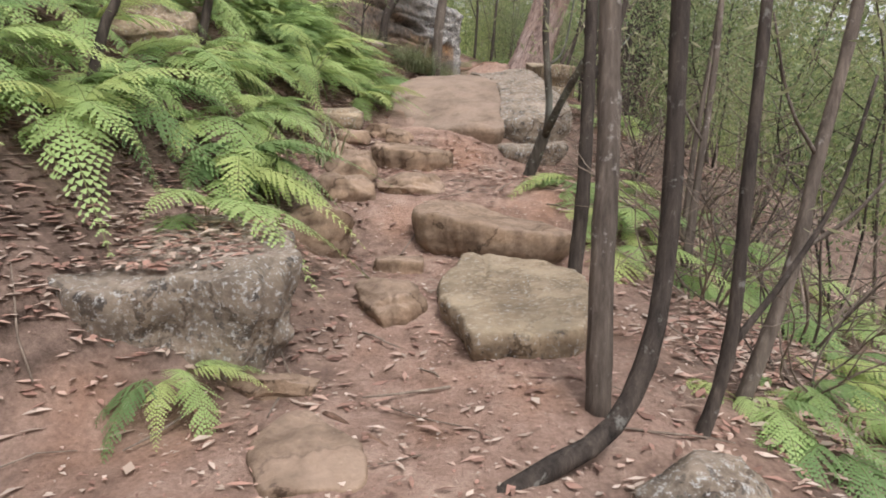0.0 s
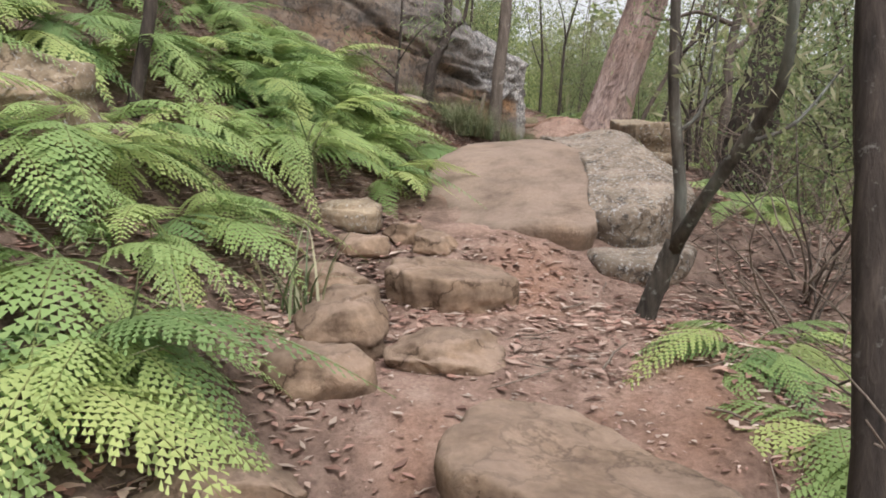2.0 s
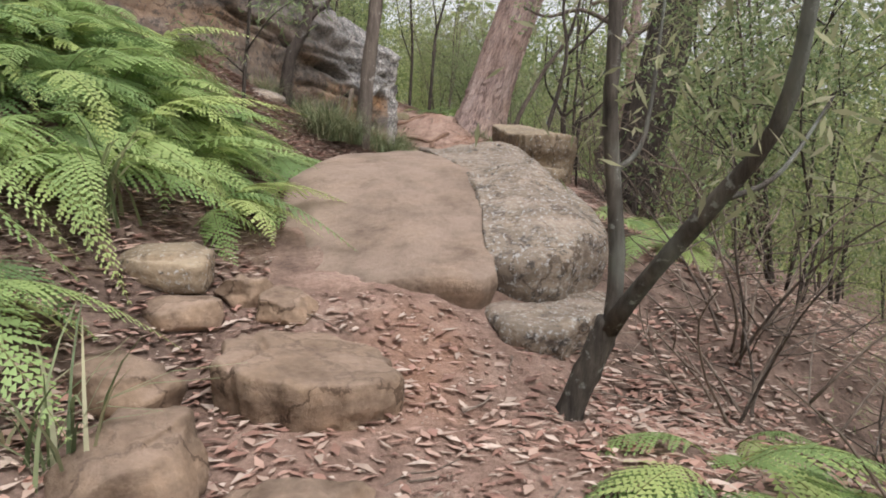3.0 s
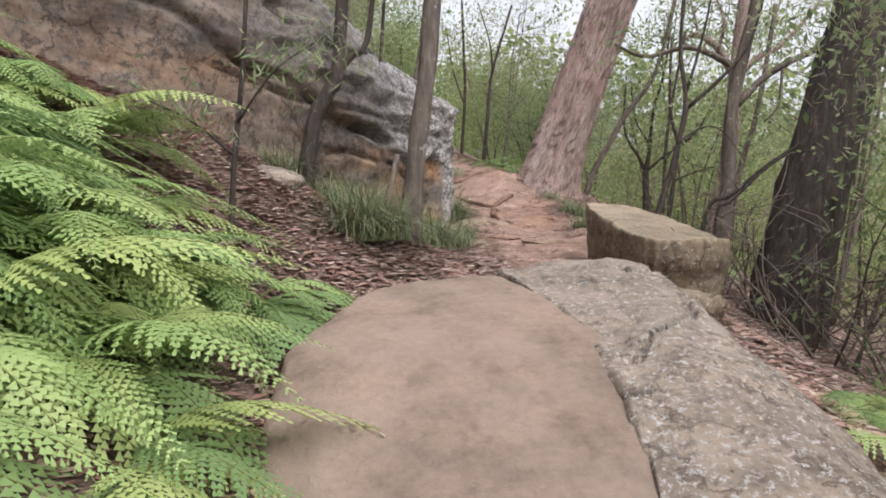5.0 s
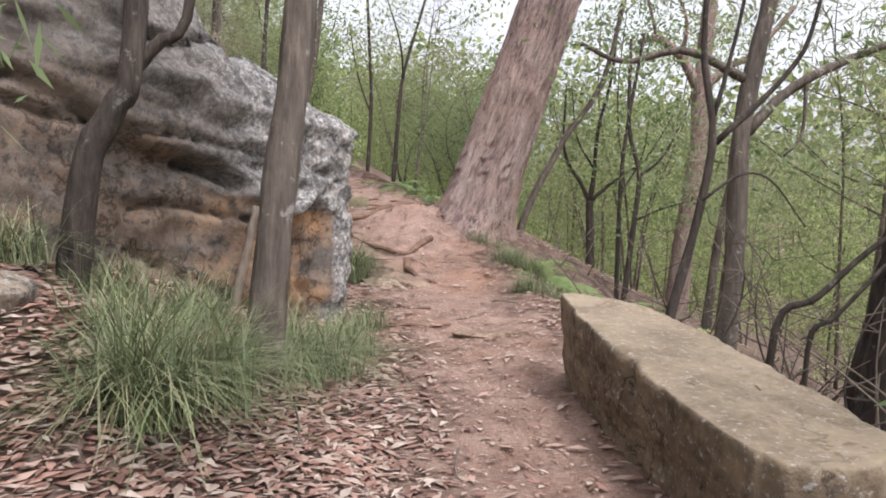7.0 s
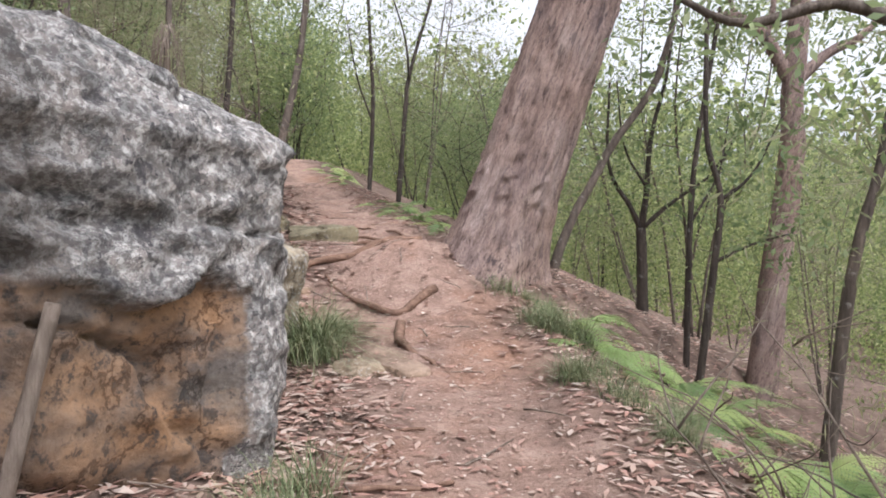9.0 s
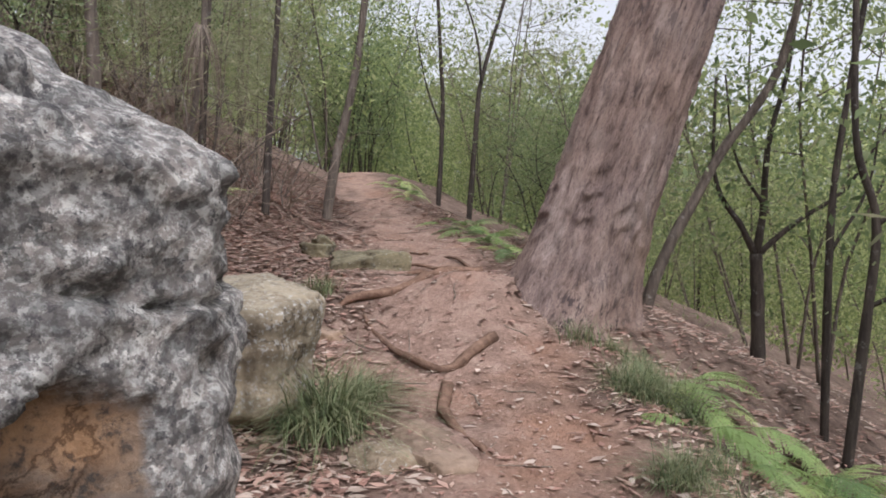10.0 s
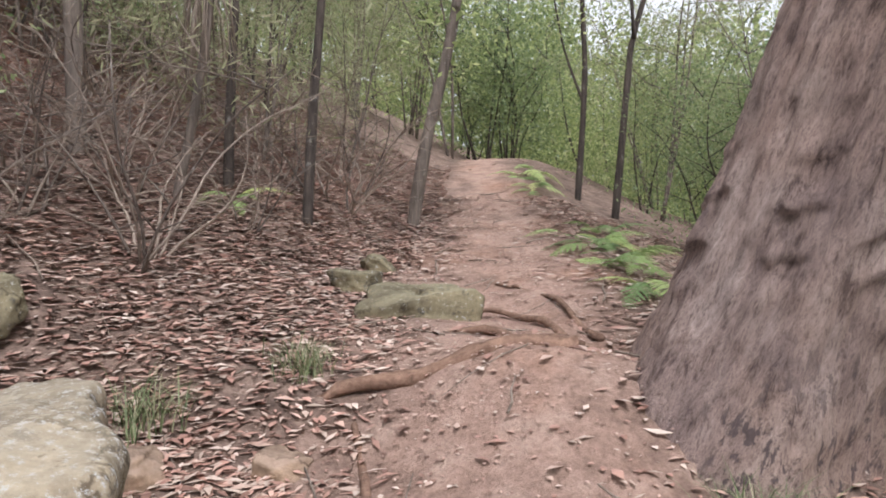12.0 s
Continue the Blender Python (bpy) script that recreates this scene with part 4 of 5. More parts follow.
tree("spreading_gum", [(4.82, 18.5, 0.9), (5.04, 18.53, 2.66), (5.24, 18.56, 3.95), (5.28, 18.6, 4.83), (5.6, 18.7, 7.5)], 0.17, 0.09, material=PINK_BARK, leaves=(LEAF_DEEP, 60, 0.09, 0.22, 0.16), label="pinkish gum with twisting limbs below the trail", sides=14,
     limbs=[([(5.26, 18.6, 4.72), (5.0, 18.66, 5.2), (4.7, 18.75, 5.45), (4.45, 18.81, 5.4)], 0.08, 0.04), ([(5.26, 18.6, 4.72), (5.66, 18.56, 5.06), (6.01, 18.52, 5.24), (6.6, 18.5, 5.9)], 0.07, 0.03),
            ([(4.7, 18.75, 5.45), (4.6, 18.8, 5.9), (4.5, 18.85, 6.3)], 0.03, 0.012), ([(5.0, 18.66, 5.2), (5.1, 18.7, 5.7), (4.8, 18.7, 6.4)], 0.04, 0.015)])
tree("bush_pole", [(3.72, 17.66, 1.4), (3.91, 17.68, 2.82), (3.99, 17.7, 3.53), (3.87, 17.74, 4.09), (3.9, 17.8, 5.2)], 0.04, 0.02, leaves=(LEAF_DEEP, 60, 0.09, 0.3, 0.2), label="thin dark bush tree on the lower slope", limbs=[([(3.99, 17.7, 3.5), (4.3, 17.7, 3.75), (4.6, 17.7, 4.3)], 0.02, 0.008), ([(3.93, 17.68, 2.95), (4.3, 17.7, 3.1), (4.7, 17.7, 3.2)], 0.018, 0.007)])
tree("bush_pole", [(3.92, 18.22, 1.4), (3.98, 18.26, 3.27), (4.07, 18.29, 4.09), (4.3, 18.3, 5.4)], 0.035, 0.02, leaves=(LEAF_DEEP, 60, 0.09, 0.3, 0.2), label="thin dark bush tree on the lower slope", limbs=[([(3.99, 18.26, 3.3), (4.3, 18.3, 3.8), (4.4, 18.3, 4.4)], 0.016, 0.006)])
tree("bush_pole", [(4.2, 16.57, 1.0), (4.38, 16.59, 2.42), (4.51, 16.6, 3.15), (4.73, 16.61, 3.92), (5.0, 16.7, 5.4)], 0.06, 0.03, leaves=(LEAF_DEEP, 60, 0.09, 0.3, 0.2), label="grey leaning bush tree on the lower slope", material=GREY_BARK)
tree("trail_tree", [(-0.53, 23.0, 3.4), (-0.35, 23.09, 4.52), (-0.14, 23.19, 5.42), (0.01, 23.27, 6.32), (0.25, 23.4, 8.5)], 0.075, 0.045, leaves=(LEAF_BRIGHT, 70, 0.1, 0.35, 0.2), label="leaning grey sapling at the far trail's edge", material=GREY_BARK)
tree("trail_tree", [(1.09, 26.28, 3.6), (1.21, 26.38, 5.59), (1.18, 26.43, 6.82), (1.1, 26.48, 9.0)], 0.05, 0.03, leaves=(LEAF_BRIGHT, 70, 0.1, 0.35, 0.2), label="thin dark bush tree beyond the trail", limbs=[([(1.2, 26.38, 5.3), (0.9, 26.4, 6.2), (0.7, 26.4, 7.4)], 0.025, 0.01)])
tree("trail_tree", [(1.6, 25.36, 3.3), (1.79, 25.47, 5.41), (1.9, 25.54, 6.15), (2.4, 25.7, 7.8)], 0.055, 0.03, leaves=(LEAF_BRIGHT, 70, 0.1, 0.35, 0.2), label="thin dark bush tree beyond the trail", limbs=[([(1.88, 25.5, 6.0), (1.8, 25.5, 6.8), (1.5, 25.5, 7.8)], 0.03, 0.012)])
tree("bank_sapling", [(-2.3, 4.72, 1.5), (-2.16, 4.76, 2.02), (-2.05, 4.81, 2.31), (-1.8, 4.95, 3.4)], 0.04, 0.025, label="dark sapling among the bank's ferns")
tree("bank_sapling", [(-2.42, 7.41, 2.2), (-2.27, 7.44, 2.9), (-2.23, 7.48, 3.45), (-2.2, 7.5, 4.6)], 0.05, 0.03, label="dark sapling among the bank's ferns")
tree("leaning_pole", [(-0.5, 13.88, 2.15), (-0.41, 13.93, 2.55), (-0.28, 14.0, 3.12)], 0.035, 0.025, label="pale dead branch leaning on the outcrop", material=DEAD_WOOD)
tree("bank_tree", [(-0.96, 21.26, 3.4), (-0.9, 21.35, 4.66), (-0.84, 21.4, 5.41), (-0.7, 21.5, 7.4)], 0.05, 0.03, leaves=(LEAF_OLIVE, 90, 0.14, 0.4, 0.06), label="thin dark tree on the littered bank")
tree("bank_tree", [(-1.71, 21.32, 3.8), (-1.67, 21.36, 4.8), (-1.63, 21.4, 5.5), (-1.55, 21.5, 7.2)], 0.05, 0.03, leaves=(LEAF_OLIVE, 90, 0.14, 0.4, 0.06), label="thin dark tree on the littered bank")
strip_tree = tree("bank_tree", [(-1.78, 20.54, 3.6), (-1.57, 20.65, 4.65), (-1.45, 20.7, 5.5), (-1.4, 20.8, 7.0)], 0.04, 0.03, leaves=(LEAF_OLIVE, 90, 0.14, 0.4, 0.06), label="pale grey thin tree on the littered bank", material=GREY_BARK)
tree("bank_tree", [(-2.5, 20.45, 3.9), (-2.52, 20.5, 5.1), (-2.55, 20.5, 6.2), (-2.6, 20.6, 7.5)], 0.085, 0.05, leaves=(LEAF_OLIVE, 90, 0.14, 0.4, 0.06), label="pinkish grey tree on the littered bank", material=GREY_BARK)
tree("feathery_sapling", [(-1.2, 10.85, 2.2), (-1.18, 10.88, 2.8), (-1.12, 10.9, 3.4), (-1.05, 10.9, 4.4)], 0.022, 0.012, leaves=(LEAF_DEEP, 45, 0.09, 0.13, 0.07), label="thin sapling with feathery foliage above the ferns", limbs=[([(-1.15, 10.88, 3.1), (-0.9, 10.8, 3.4), (-0.6, 10.8, 3.6)], 0.01, 0.004), ([(-1.17, 10.88, 2.9), (-1.4, 10.8, 3.1), (-1.6, 10.7, 3.2)], 0.01, 0.004)])


def bark_strips(parent, at):
    rnd = random.Random(6)
    V, F = [], []
    for _ in range(45):
        a, l = rnd.uniform(0, 6.28), rnd.uniform(0.5, 1.0)
        o = Vector(at) + Vector((math.cos(a) * 0.05, math.sin(a) * 0.05, rnd.uniform(-0.1, 0.2)))
        tube(V, F, [o, o + Vector((math.cos(a) * 0.1, math.sin(a) * 0.1, -0.3 * l)), o + Vector((math.cos(a) * 0.16, math.sin(a) * 0.16, -l))], [0.006, 0.005, 0.003], 4)
    part("hanging_bark", mesh_of("hanging_bark", V, F, DEAD_WOOD), parent, "pale hanging strips of dry bark")


bark_strips(strip_tree, (0.32, 0.15, 1.95))

SURFACE_ROOTS = [[(-0.5, 2.9), (-0.36, 2.78), (-0.24, 2.66), (-0.1, 2.56)], [(0.4, 14.7), (0.75, 14.62), (1.1, 14.68)], [(0.55, 15.6), (0.8, 15.45), (1.05, 15.4)]]
for k, line in enumerate(SURFACE_ROOTS):
    V, F = [], []
    pts = [Vector((p.x, p.y, ground_z(p.x, p.y) + 0.012 + 0.008 * math.sin(i + k))) for i, p in enumerate(smooth_line([(x, y, 0) for x, y in line], 14))]
    tube(V, F, pts, [0.017 - 0.0006 * i for i in range(14)], 8, 0.15, k)
    tagged(new("surface_root", mesh_of("surface_root", V, F, ROOT_BARK)), "thin brown root lying across the trail", "root", "roots across the trail")

# bare dark saplings and leaning branches on the slope
tree("bare_sapling", [(2.05, 13.22, 1.95), (2.2, 13.24, 2.5), (2.37, 13.27, 3.05), (2.47, 13.29, 3.55), (2.43, 13.34, 4.02), (2.46, 13.37, 4.49), (2.51, 13.42, 5.11)], 0.035, 0.014, label="bare dark sapling with forking twigs", limbs=[([(2.49, 13.29, 3.51), (2.76, 13.28, 3.75), (3.01, 13.27, 4.02), (3.13, 13.28, 4.29), (3.24, 13.3, 4.72)], 0.022, 0.01), ([(2.48, 13.3, 3.67), (2.59, 13.32, 4.02), (2.69, 13.34, 4.41), (2.77, 13.37, 4.88)], 0.016, 0.008), ([(2.35, 13.18, 3.16), (2.58, 13.16, 3.31), (2.77, 13.14, 3.27), (2.96, 13.09, 3.0)], 0.012, 0.004)])
tree("bush_gum", [(3.38, 14.67, 1.62), (3.43, 14.69, 2.2), (3.51, 14.73, 2.87), (3.56, 14.79, 3.64), (3.71, 14.83, 4.36), (3.87, 14.86, 4.98), (4.02, 14.93, 6.01)], 0.1, 0.06, label="twisted grey gum below the trail", material=GREY_BARK, leaves=(LEAF_DEEP, 40, 0.09, 0.25, 0.18), limbs=[([(3.57, 14.79, 3.69), (3.99, 14.78, 4.1), (4.51, 14.74, 4.36), (5.02, 14.69, 4.56), (5.8, 14.62, 4.82)], 0.05, 0.025), ([(3.66, 14.82, 4.16), (3.12, 14.91, 4.42), (2.61, 14.96, 4.32), (2.25, 15.01, 4.47)], 0.045, 0.016), ([(4.14, 14.77, 4.21), (4.09, 14.74, 3.74), (3.93, 14.74, 3.54)], 0.02, 0.01)])
tree("dead_branch", [(2.3, 12.46, 1.81), (2.35, 12.44, 2.54), (2.54, 12.41, 2.67), (2.8, 12.39, 2.9), (3.2, 12.37, 3.16)], 0.022, 0.012, label="dark bare branch leaning over the slope")
tree("dead_branch", [(2.3, 12.16, 1.77), (2.3, 12.13, 2.5), (2.42, 12.11, 2.63), (2.79, 12.1, 2.96), (3.09, 12.07, 3.02)], 0.014, 0.008, label="dark bare branch leaning over the slope")


# ---- ferns ----


def frond_mesh(name, length, arch, seed, pairs=25):
    """One fern frond along +x: a curved rib with side leaflets, each a row of small lobes."""
    rnd = random.Random(seed)
    V, F = [], []

    def rib(u):
        return Vector((length * (u - 0.1 * arch * u * u), 0.03 * math.sin(u * 4 + seed), length * (0.42 * u - (0.42 + arch) * u * u * 0.8)))

    for i in range(pairs):
        u = 0.2 + 0.79 * (i / (pairs - 1)) ** 0.9
        o, d = rib(u), (rib(u + 0.02) - rib(u)).normalized()
        plen = max(0.015, length * 0.31 * (1 - u) ** 0.85 * 1.25 * rnd.uniform(0.88, 1.08) * min(1, 0.75 + (u - 0.2) * 2))
        for s in (-1, 1):
            out = (Vector((0, s, 0)) + d * rnd.uniform(0.5, 0.85) + Vector((0, 0, -0.15 + rnd.uniform(-0.14, 0.14)))).normalized()
            along = (d - out * d.dot(out)).normalized()
            sag = rnd.uniform(0.1, 0.3)
            lobes = max(3, int(plen / 0.024))
            step = plen / lobes
            w = min(0.025, plen * 0.13 + 0.003)
            def spine(a):
                return o + out * plen * a + Vector((0, 0, -sag * plen * a * a))

            widths = [(w * (1 - (k + 0.4) / lobes) ** 0.75 + 0.002) * rnd.uniform(0.92, 1.08) for k in range(lobes)]
            for side in (-1, 1):
                for k in range(lobes):
                    p, q, ll = spine(k / lobes), spine((k + 1) / lobes), widths[k]
                    lift = Vector((0, 0, rnd.uniform(-0.2, 0.05) * ll))
                    tip = p * 0.25 + q * 0.75 + along * side * ll + out * ll * 0.35 + lift
                    notch = q + along * side * ll * 0.72
                    m = len(V)
                    V.extend((p, q, notch, tip))
                    F.append((m, m + 1, m + 2, m + 3))
    V2, F2 = [], []
    tube(V2, F2, [rib(i / 9) for i in range(10)], [0.004 - 0.0003 * i for i in range(10)], 4)
    me = bpy.data.meshes.new(name)
    me.from_pydata([tuple(v) for v in V + V2], [], F + [tuple(i + len(V) for i in f) for f in F2])
    me.materials.append(FERN)
    me.materials.append(FERN_STEM)
    me.polygons.foreach_set("material_index", [0] * len(F) + [1] * len(F2))
    me.update()
    return me


FRONDS = [frond_mesh("frond", 0.84, a, i) for i, a in enumerate((0.6, 0.85, 1.05, 1.3, 0.75))]
frnd = random.Random(5)


def fern(x, y, size=1.0, face=0.0, count=6, spread=2.6, label="bright green fern with arching feathery fronds", group="", lift=0.0):
    """A clump of fronds that leans towards the heading face (radians)."""
    ob = new("fern")
    ob.location = (x, y, ground_z(x, y) + lift - 0.02)
    for k in range(count):
        az = face + (k / max(1, count - 1) - 0.5) * spread + frnd.uniform(-0.25, 0.25)
        s = size * frnd.uniform(0.7, 1.15)
        m = Matrix.Translation((math.cos(az) * 0.03, math.sin(az) * 0.03, 0)) @ Matrix.Rotation(az, 4, "Z") @ Matrix.Rotation(frnd.uniform(-0.7, 0.1), 4, "Y") @ Matrix.Rotation(frnd.uniform(-0.35, 0.35), 4, "X") @ Matrix.Scale(s, 4)
        part("frond", frnd.choice(FRONDS), ob, m=m)
    return tagged(ob, label, "fern", group)


bank = random.Random(21)
for i in range(72):
    y = 3.9 + 7.0 * (i + bank.random()) / 72
    edge = float(np.interp(y, EDGE_Y, EDGE_L)) if y < 10 else -0.75
    x = edge - (0.84 if y < 6.0 else 0.96 if y < 8.6 else 0.7) - 2.1 * bank.random() ** 1.35
    fern(x, y, bank.uniform(0.8, 1.2), bank.uniform(-1.5, -0.2), bank.choice((5, 6, 7)), 2.2, group="ferns on the bank")
for i in range(16):
    y = bank.uniform(4.6, 7.4)
    fern(1.15 + 1.5 * bank.random() ** 1.2, y, bank.uniform(0.7, 1.05), bank.uniform(-2.6, -0.6), 5, group="ferns below the trail")
for i in range(9):
    fern(bank.uniform(1.25, 2.2), bank.uniform(3.0, 4.4), bank.uniform(0.5, 0.8), bank.uniform(-2.6, -0.6), 5, group="ferns below the trail")
for i in range(14):
    fern(bank.uniform(1.7, 3.4), bank.uniform(3.6, 8.0), bank.uniform(0.7, 1.0), bank.uniform(-2.8, -0.6), 4, group="ferns below the trail")
for i in range(5):
    fern(bank.uniform(1.9, 2.5), bank.uniform(8.5, 10.5), bank.uniform(0.6, 0.9), bank.uniform(-2.6, -0.6), 5, group="ferns below the trail")
for i in range(32):
    y = bank.uniform(14.4, 18.0)
    fern(float(np.interp(y, EDGE_Y, EDGE_R)) + 0.5 + 1.0 * bank.random(), y, bank.uniform(0.55, 0.85), bank.uniform(-2.4, -0.4), 5, group="ferns beside the gum")
for i in range(18):
    y = bank.uniform(20.5, 28.0)
    fern(float(np.interp(y, EDGE_Y, EDGE_R)) + 0.1 + 0.5 * bank.random(), y, bank.uniform(0.5, 0.8), bank.uniform(-2.6, -1.2), 4, group="ferns along the far trail")
for i in range(30):
    y = bank.uniform(8.7, 10.9)
    fern(-0.98 - 1.7 * bank.random(), y, bank.uniform(0.85, 1.2), bank.uniform(-1.3, 0.2), bank.choice((5, 6, 7)), 2.2, group="ferns on the bank")
fern(-1.15, 2.98, 0.55, -1.2, 7, 2.8, "small blue-green fern growing below the rock ledge")
fern(-1.5, 21.0, 0.55, -1.2, 6, 2.8, "small pale fern on the leaf litter")

# ---- grass tufts ----


def tuft_mesh(name, blades, long, seed, flop=0.9, broad=1.0):
    rnd = random.Random(seed)
    V, F = [], []
    for _ in range(blades):
        a = rnd.uniform(0, 6.28)
        o = Vector((rnd.gauss(0, 0.09), rnd.gauss(0, 0.09), -0.02))
        d = Vector((math.cos(a), math.sin(a), 0))
        s = Vector((-d.y, d.x, 0))
        l, fl, w = long * rnd.uniform(0.6, 1.1), flop * rnd.uniform(0.3, 1.2), rnd.uniform(0.0025, 0.005) * broad
        m = len(V)
        for k in range(5):
            t = k / 4
            p = o + d * l * (0.15 * t + 0.6 * fl * t * t) + Vector((0, 0, l * (t - 0.55 * fl * t * t)))
            V.extend((p - s * w * (1 - t * 0.85), p + s * w * (1 - t * 0.85)))
        for k in range(4):
            F.append((m + 2 * k, m + 2 * k + 1, m + 2 * k + 3, m + 2 * k + 2))
    return mesh_of(name, V, F, GRASS)


TUFTS = [tuft_mesh("grass_tuft", 800, 0.66, 1, 1.5), tuft_mesh("grass_tuft", 400, 0.52, 2, 1.5), tuft_mesh("grass_tuft", 140, 0.4, 3, 0.9), tuft_mesh("grass_tuft", 26, 0.85, 4, 0.9, 3.2)]


def tuft(x, y, kind=0, size=1.0, label="dense green tussock of fine arching grass", group=""):
    ob = new("grass_tuft", TUFTS[kind])
    ob.matrix_basis = Matrix.Translation((x, y, ground_z(x, y))) @ Matrix.Rotation(x * 7 + y, 4, "Z") @ Matrix.Scale(size, 4)
    return tagged(ob, label, "grass", group)


tuft(-0.5, 12.0, 0, 1.1)
tuft(-0.72, 12.45, 1, 1.0)
tuft(-1.3, 12.75, 1, 0.9)
tuft(-0.55, 13.25, 1, 0.9)
tuft(-0.35, 12.35, 0, 0.95)
tuft(-0.05, 12.95, 1, 1.1)
tuft(0.36, 16.95, 0, 1.1)
tuft(0.55, 17.35, 1, 0.7)
tuft(0.35, 14.35, 2, 0.9)
tuft(0.2, 13.8, 2, 1.0)
tuft(-0.1, 13.3, 1, 0.9)
tuft(-0.9, 13.0, 2, 1.1)
tuft(0.12, 13.25, 1, 1.0)
tuft(0.3, 13.75, 1, 0.8)
tuft(0.45, 14.6, 2, 0.9)
tuft(0.05, 18.9, 2, 0.8)
tuft(-0.45, 18.3, 2, 0.9)
tuft(-1.25, 5.2, 3, 1.0, "long strappy grass among the ferns")
tuft(-1.45, 8.0, 3, 1.0, "long strappy grass among the ferns")
tuft(-1.05, 6.3, 3, 0.9, "long strappy grass among the ferns")
for i in range(16):
    y = bank.uniform(14.3, 18.2)
    tuft(float(np.interp(y, EDGE_Y, EDGE_R)) + 0.05 + 0.5 * bank.random(), y, bank.choice((1, 2)), bank.uniform(0.5, 0.9), "low green grass along the trail's edge", "grass along the trail's edge")

# ---- leaf litter ----


def litter():
    rnd = np.random.RandomState(4)
    n = 175000
    y = np.where(rnd.rand(n) < 0.93, rnd.uniform(1.6, 25, n), rnd.normal(12, 11, n))
    x = 0.2 + rnd.normal(0, 2.3, n)
    el, er = np.interp(y, EDGE_Y, EDGE_L), np.interp(y, EDGE_Y, EDGE_R)
    c = np.where(y > 11, el * 0.42 + er * 0.58, (el + er) / 2)
    on = np.clip(np.where(y < 6.2, 1.85, 1.4) - np.abs(x - c) / np.maximum(0.3, (er - el) / 2), 0, 1)
    slab = (y > 7.9) & (y < 10.85) & (x > -0.6) & (x < 1.5)
    on = on * np.where((y > 6.0) & (y < 8.2), 0.7, 0.95)
    keep = (rnd.rand(n) > on) & ~slab & (vnoise(x * 1.5, y * 1.5, x * 0, 5) + rnd.rand(n) > -0.1)
    x, y = x[keep], y[keep]
    z = height(x, y) + 0.03 * fbm(x * 1.8, y * 1.8, x * 0, 3, 4) + 0.012 + rnd.rand(len(x)) * 0.012
    on_ledge = (x > -2.8) & (x < -0.85) & (y > 3.12) & (y < 4.2)
    z = np.where(on_ledge, np.maximum(z, 0.72 + 0.16 * (y - 3.0) + 0.03), z)
    hx, hy = rnd.uniform(-6.5, 0.1, 52000), rnd.uniform(17.4, 27, 52000)
    hx, hy = np.concatenate([hx, rnd.uniform(-2.8, 0.5, 16000)]), np.concatenate([hy, rnd.uniform(9.6, 13.8, 16000)])
    hk = hx < np.interp(hy, EDGE_Y, EDGE_L) + 0.1
    hx, hy = hx[hk], hy[hk]
    hz = height(hx, hy) + 0.03 * fbm(hx * 1.8, hy * 1.8, hx * 0, 3, 4) + 0.015 + rnd.rand(len(hx)) * 0.015
    x, y, z = np.concatenate([x, hx]), np.concatenate([y, hy]), np.concatenate([z, hz])
    V, F = [], []
    for px, py, pz in zip(x, y, z):
        a, l = rnd.uniform(0, 6.28), rnd.uniform(0.045, 0.125) if rnd.rand() < 0.75 else rnd.uniform(0.015, 0.045)
        w, cur, tl = l * rnd.uniform(0.09, 0.2), rnd.uniform(-0.05, 0.1) * l, rnd.uniform(-0.14, 0.14)
        dx, dy = math.cos(a), math.sin(a)
        k = len(V)
        V.extend(((px - dx * l / 2, py - dy * l / 2, pz - tl * l / 2), (px - dy * w, py + dx * w, pz + cur + 0.15 * w), (px + dx * l / 2, py + dy * l / 2, pz + tl * l / 2), (px + dy * w, py - dx * w, pz + cur - 0.15 * w)))
        F.extend(((k, k + 3, k + 1), (k + 3, k + 2, k + 1)))
    for _ in range(16000):
        py = rnd.uniform(1.8, 25)
        px = rnd.normal(0, 0.75) + float(np.interp(py, EDGE_Y, EDGE_L) + np.interp(py, EDGE_Y, EDGE_R)) * 0.5
        if 7.9 < py < 10.85 and -0.6 < px < 1.5:
            continue
        pz = ground_z(px, py) + 0.03 * float(fbm(np.array(px * 1.8), np.array(py * 1.8), np.array(0.0), 3, 4)) + 0.01
        a, l = rnd.uniform(0, 6.28), rnd.uniform(0.012, 0.045)
        w = l * rnd.uniform(0.12, 0.4)
        dx, dy, k = math.cos(a), math.sin(a), len(V)
        V.extend(((px - dx * l / 2, py - dy * l / 2, pz), (px - dy * w, py + dx * w, pz + 0.006), (px + dx * l / 2, py + dy * l / 2, pz + 0.002), (px + dy * w, py - dx * w, pz + 0.006)))
        F.extend(((k, k + 3, k + 1), (k + 3, k + 2, k + 1)))
    tagged(new("leaf_litter", mesh_of("leaf_litter", V, F, LITTER, False)), "dry red-brown fallen gum leaves on the ground", "leaves", kind="stuff")


litter()

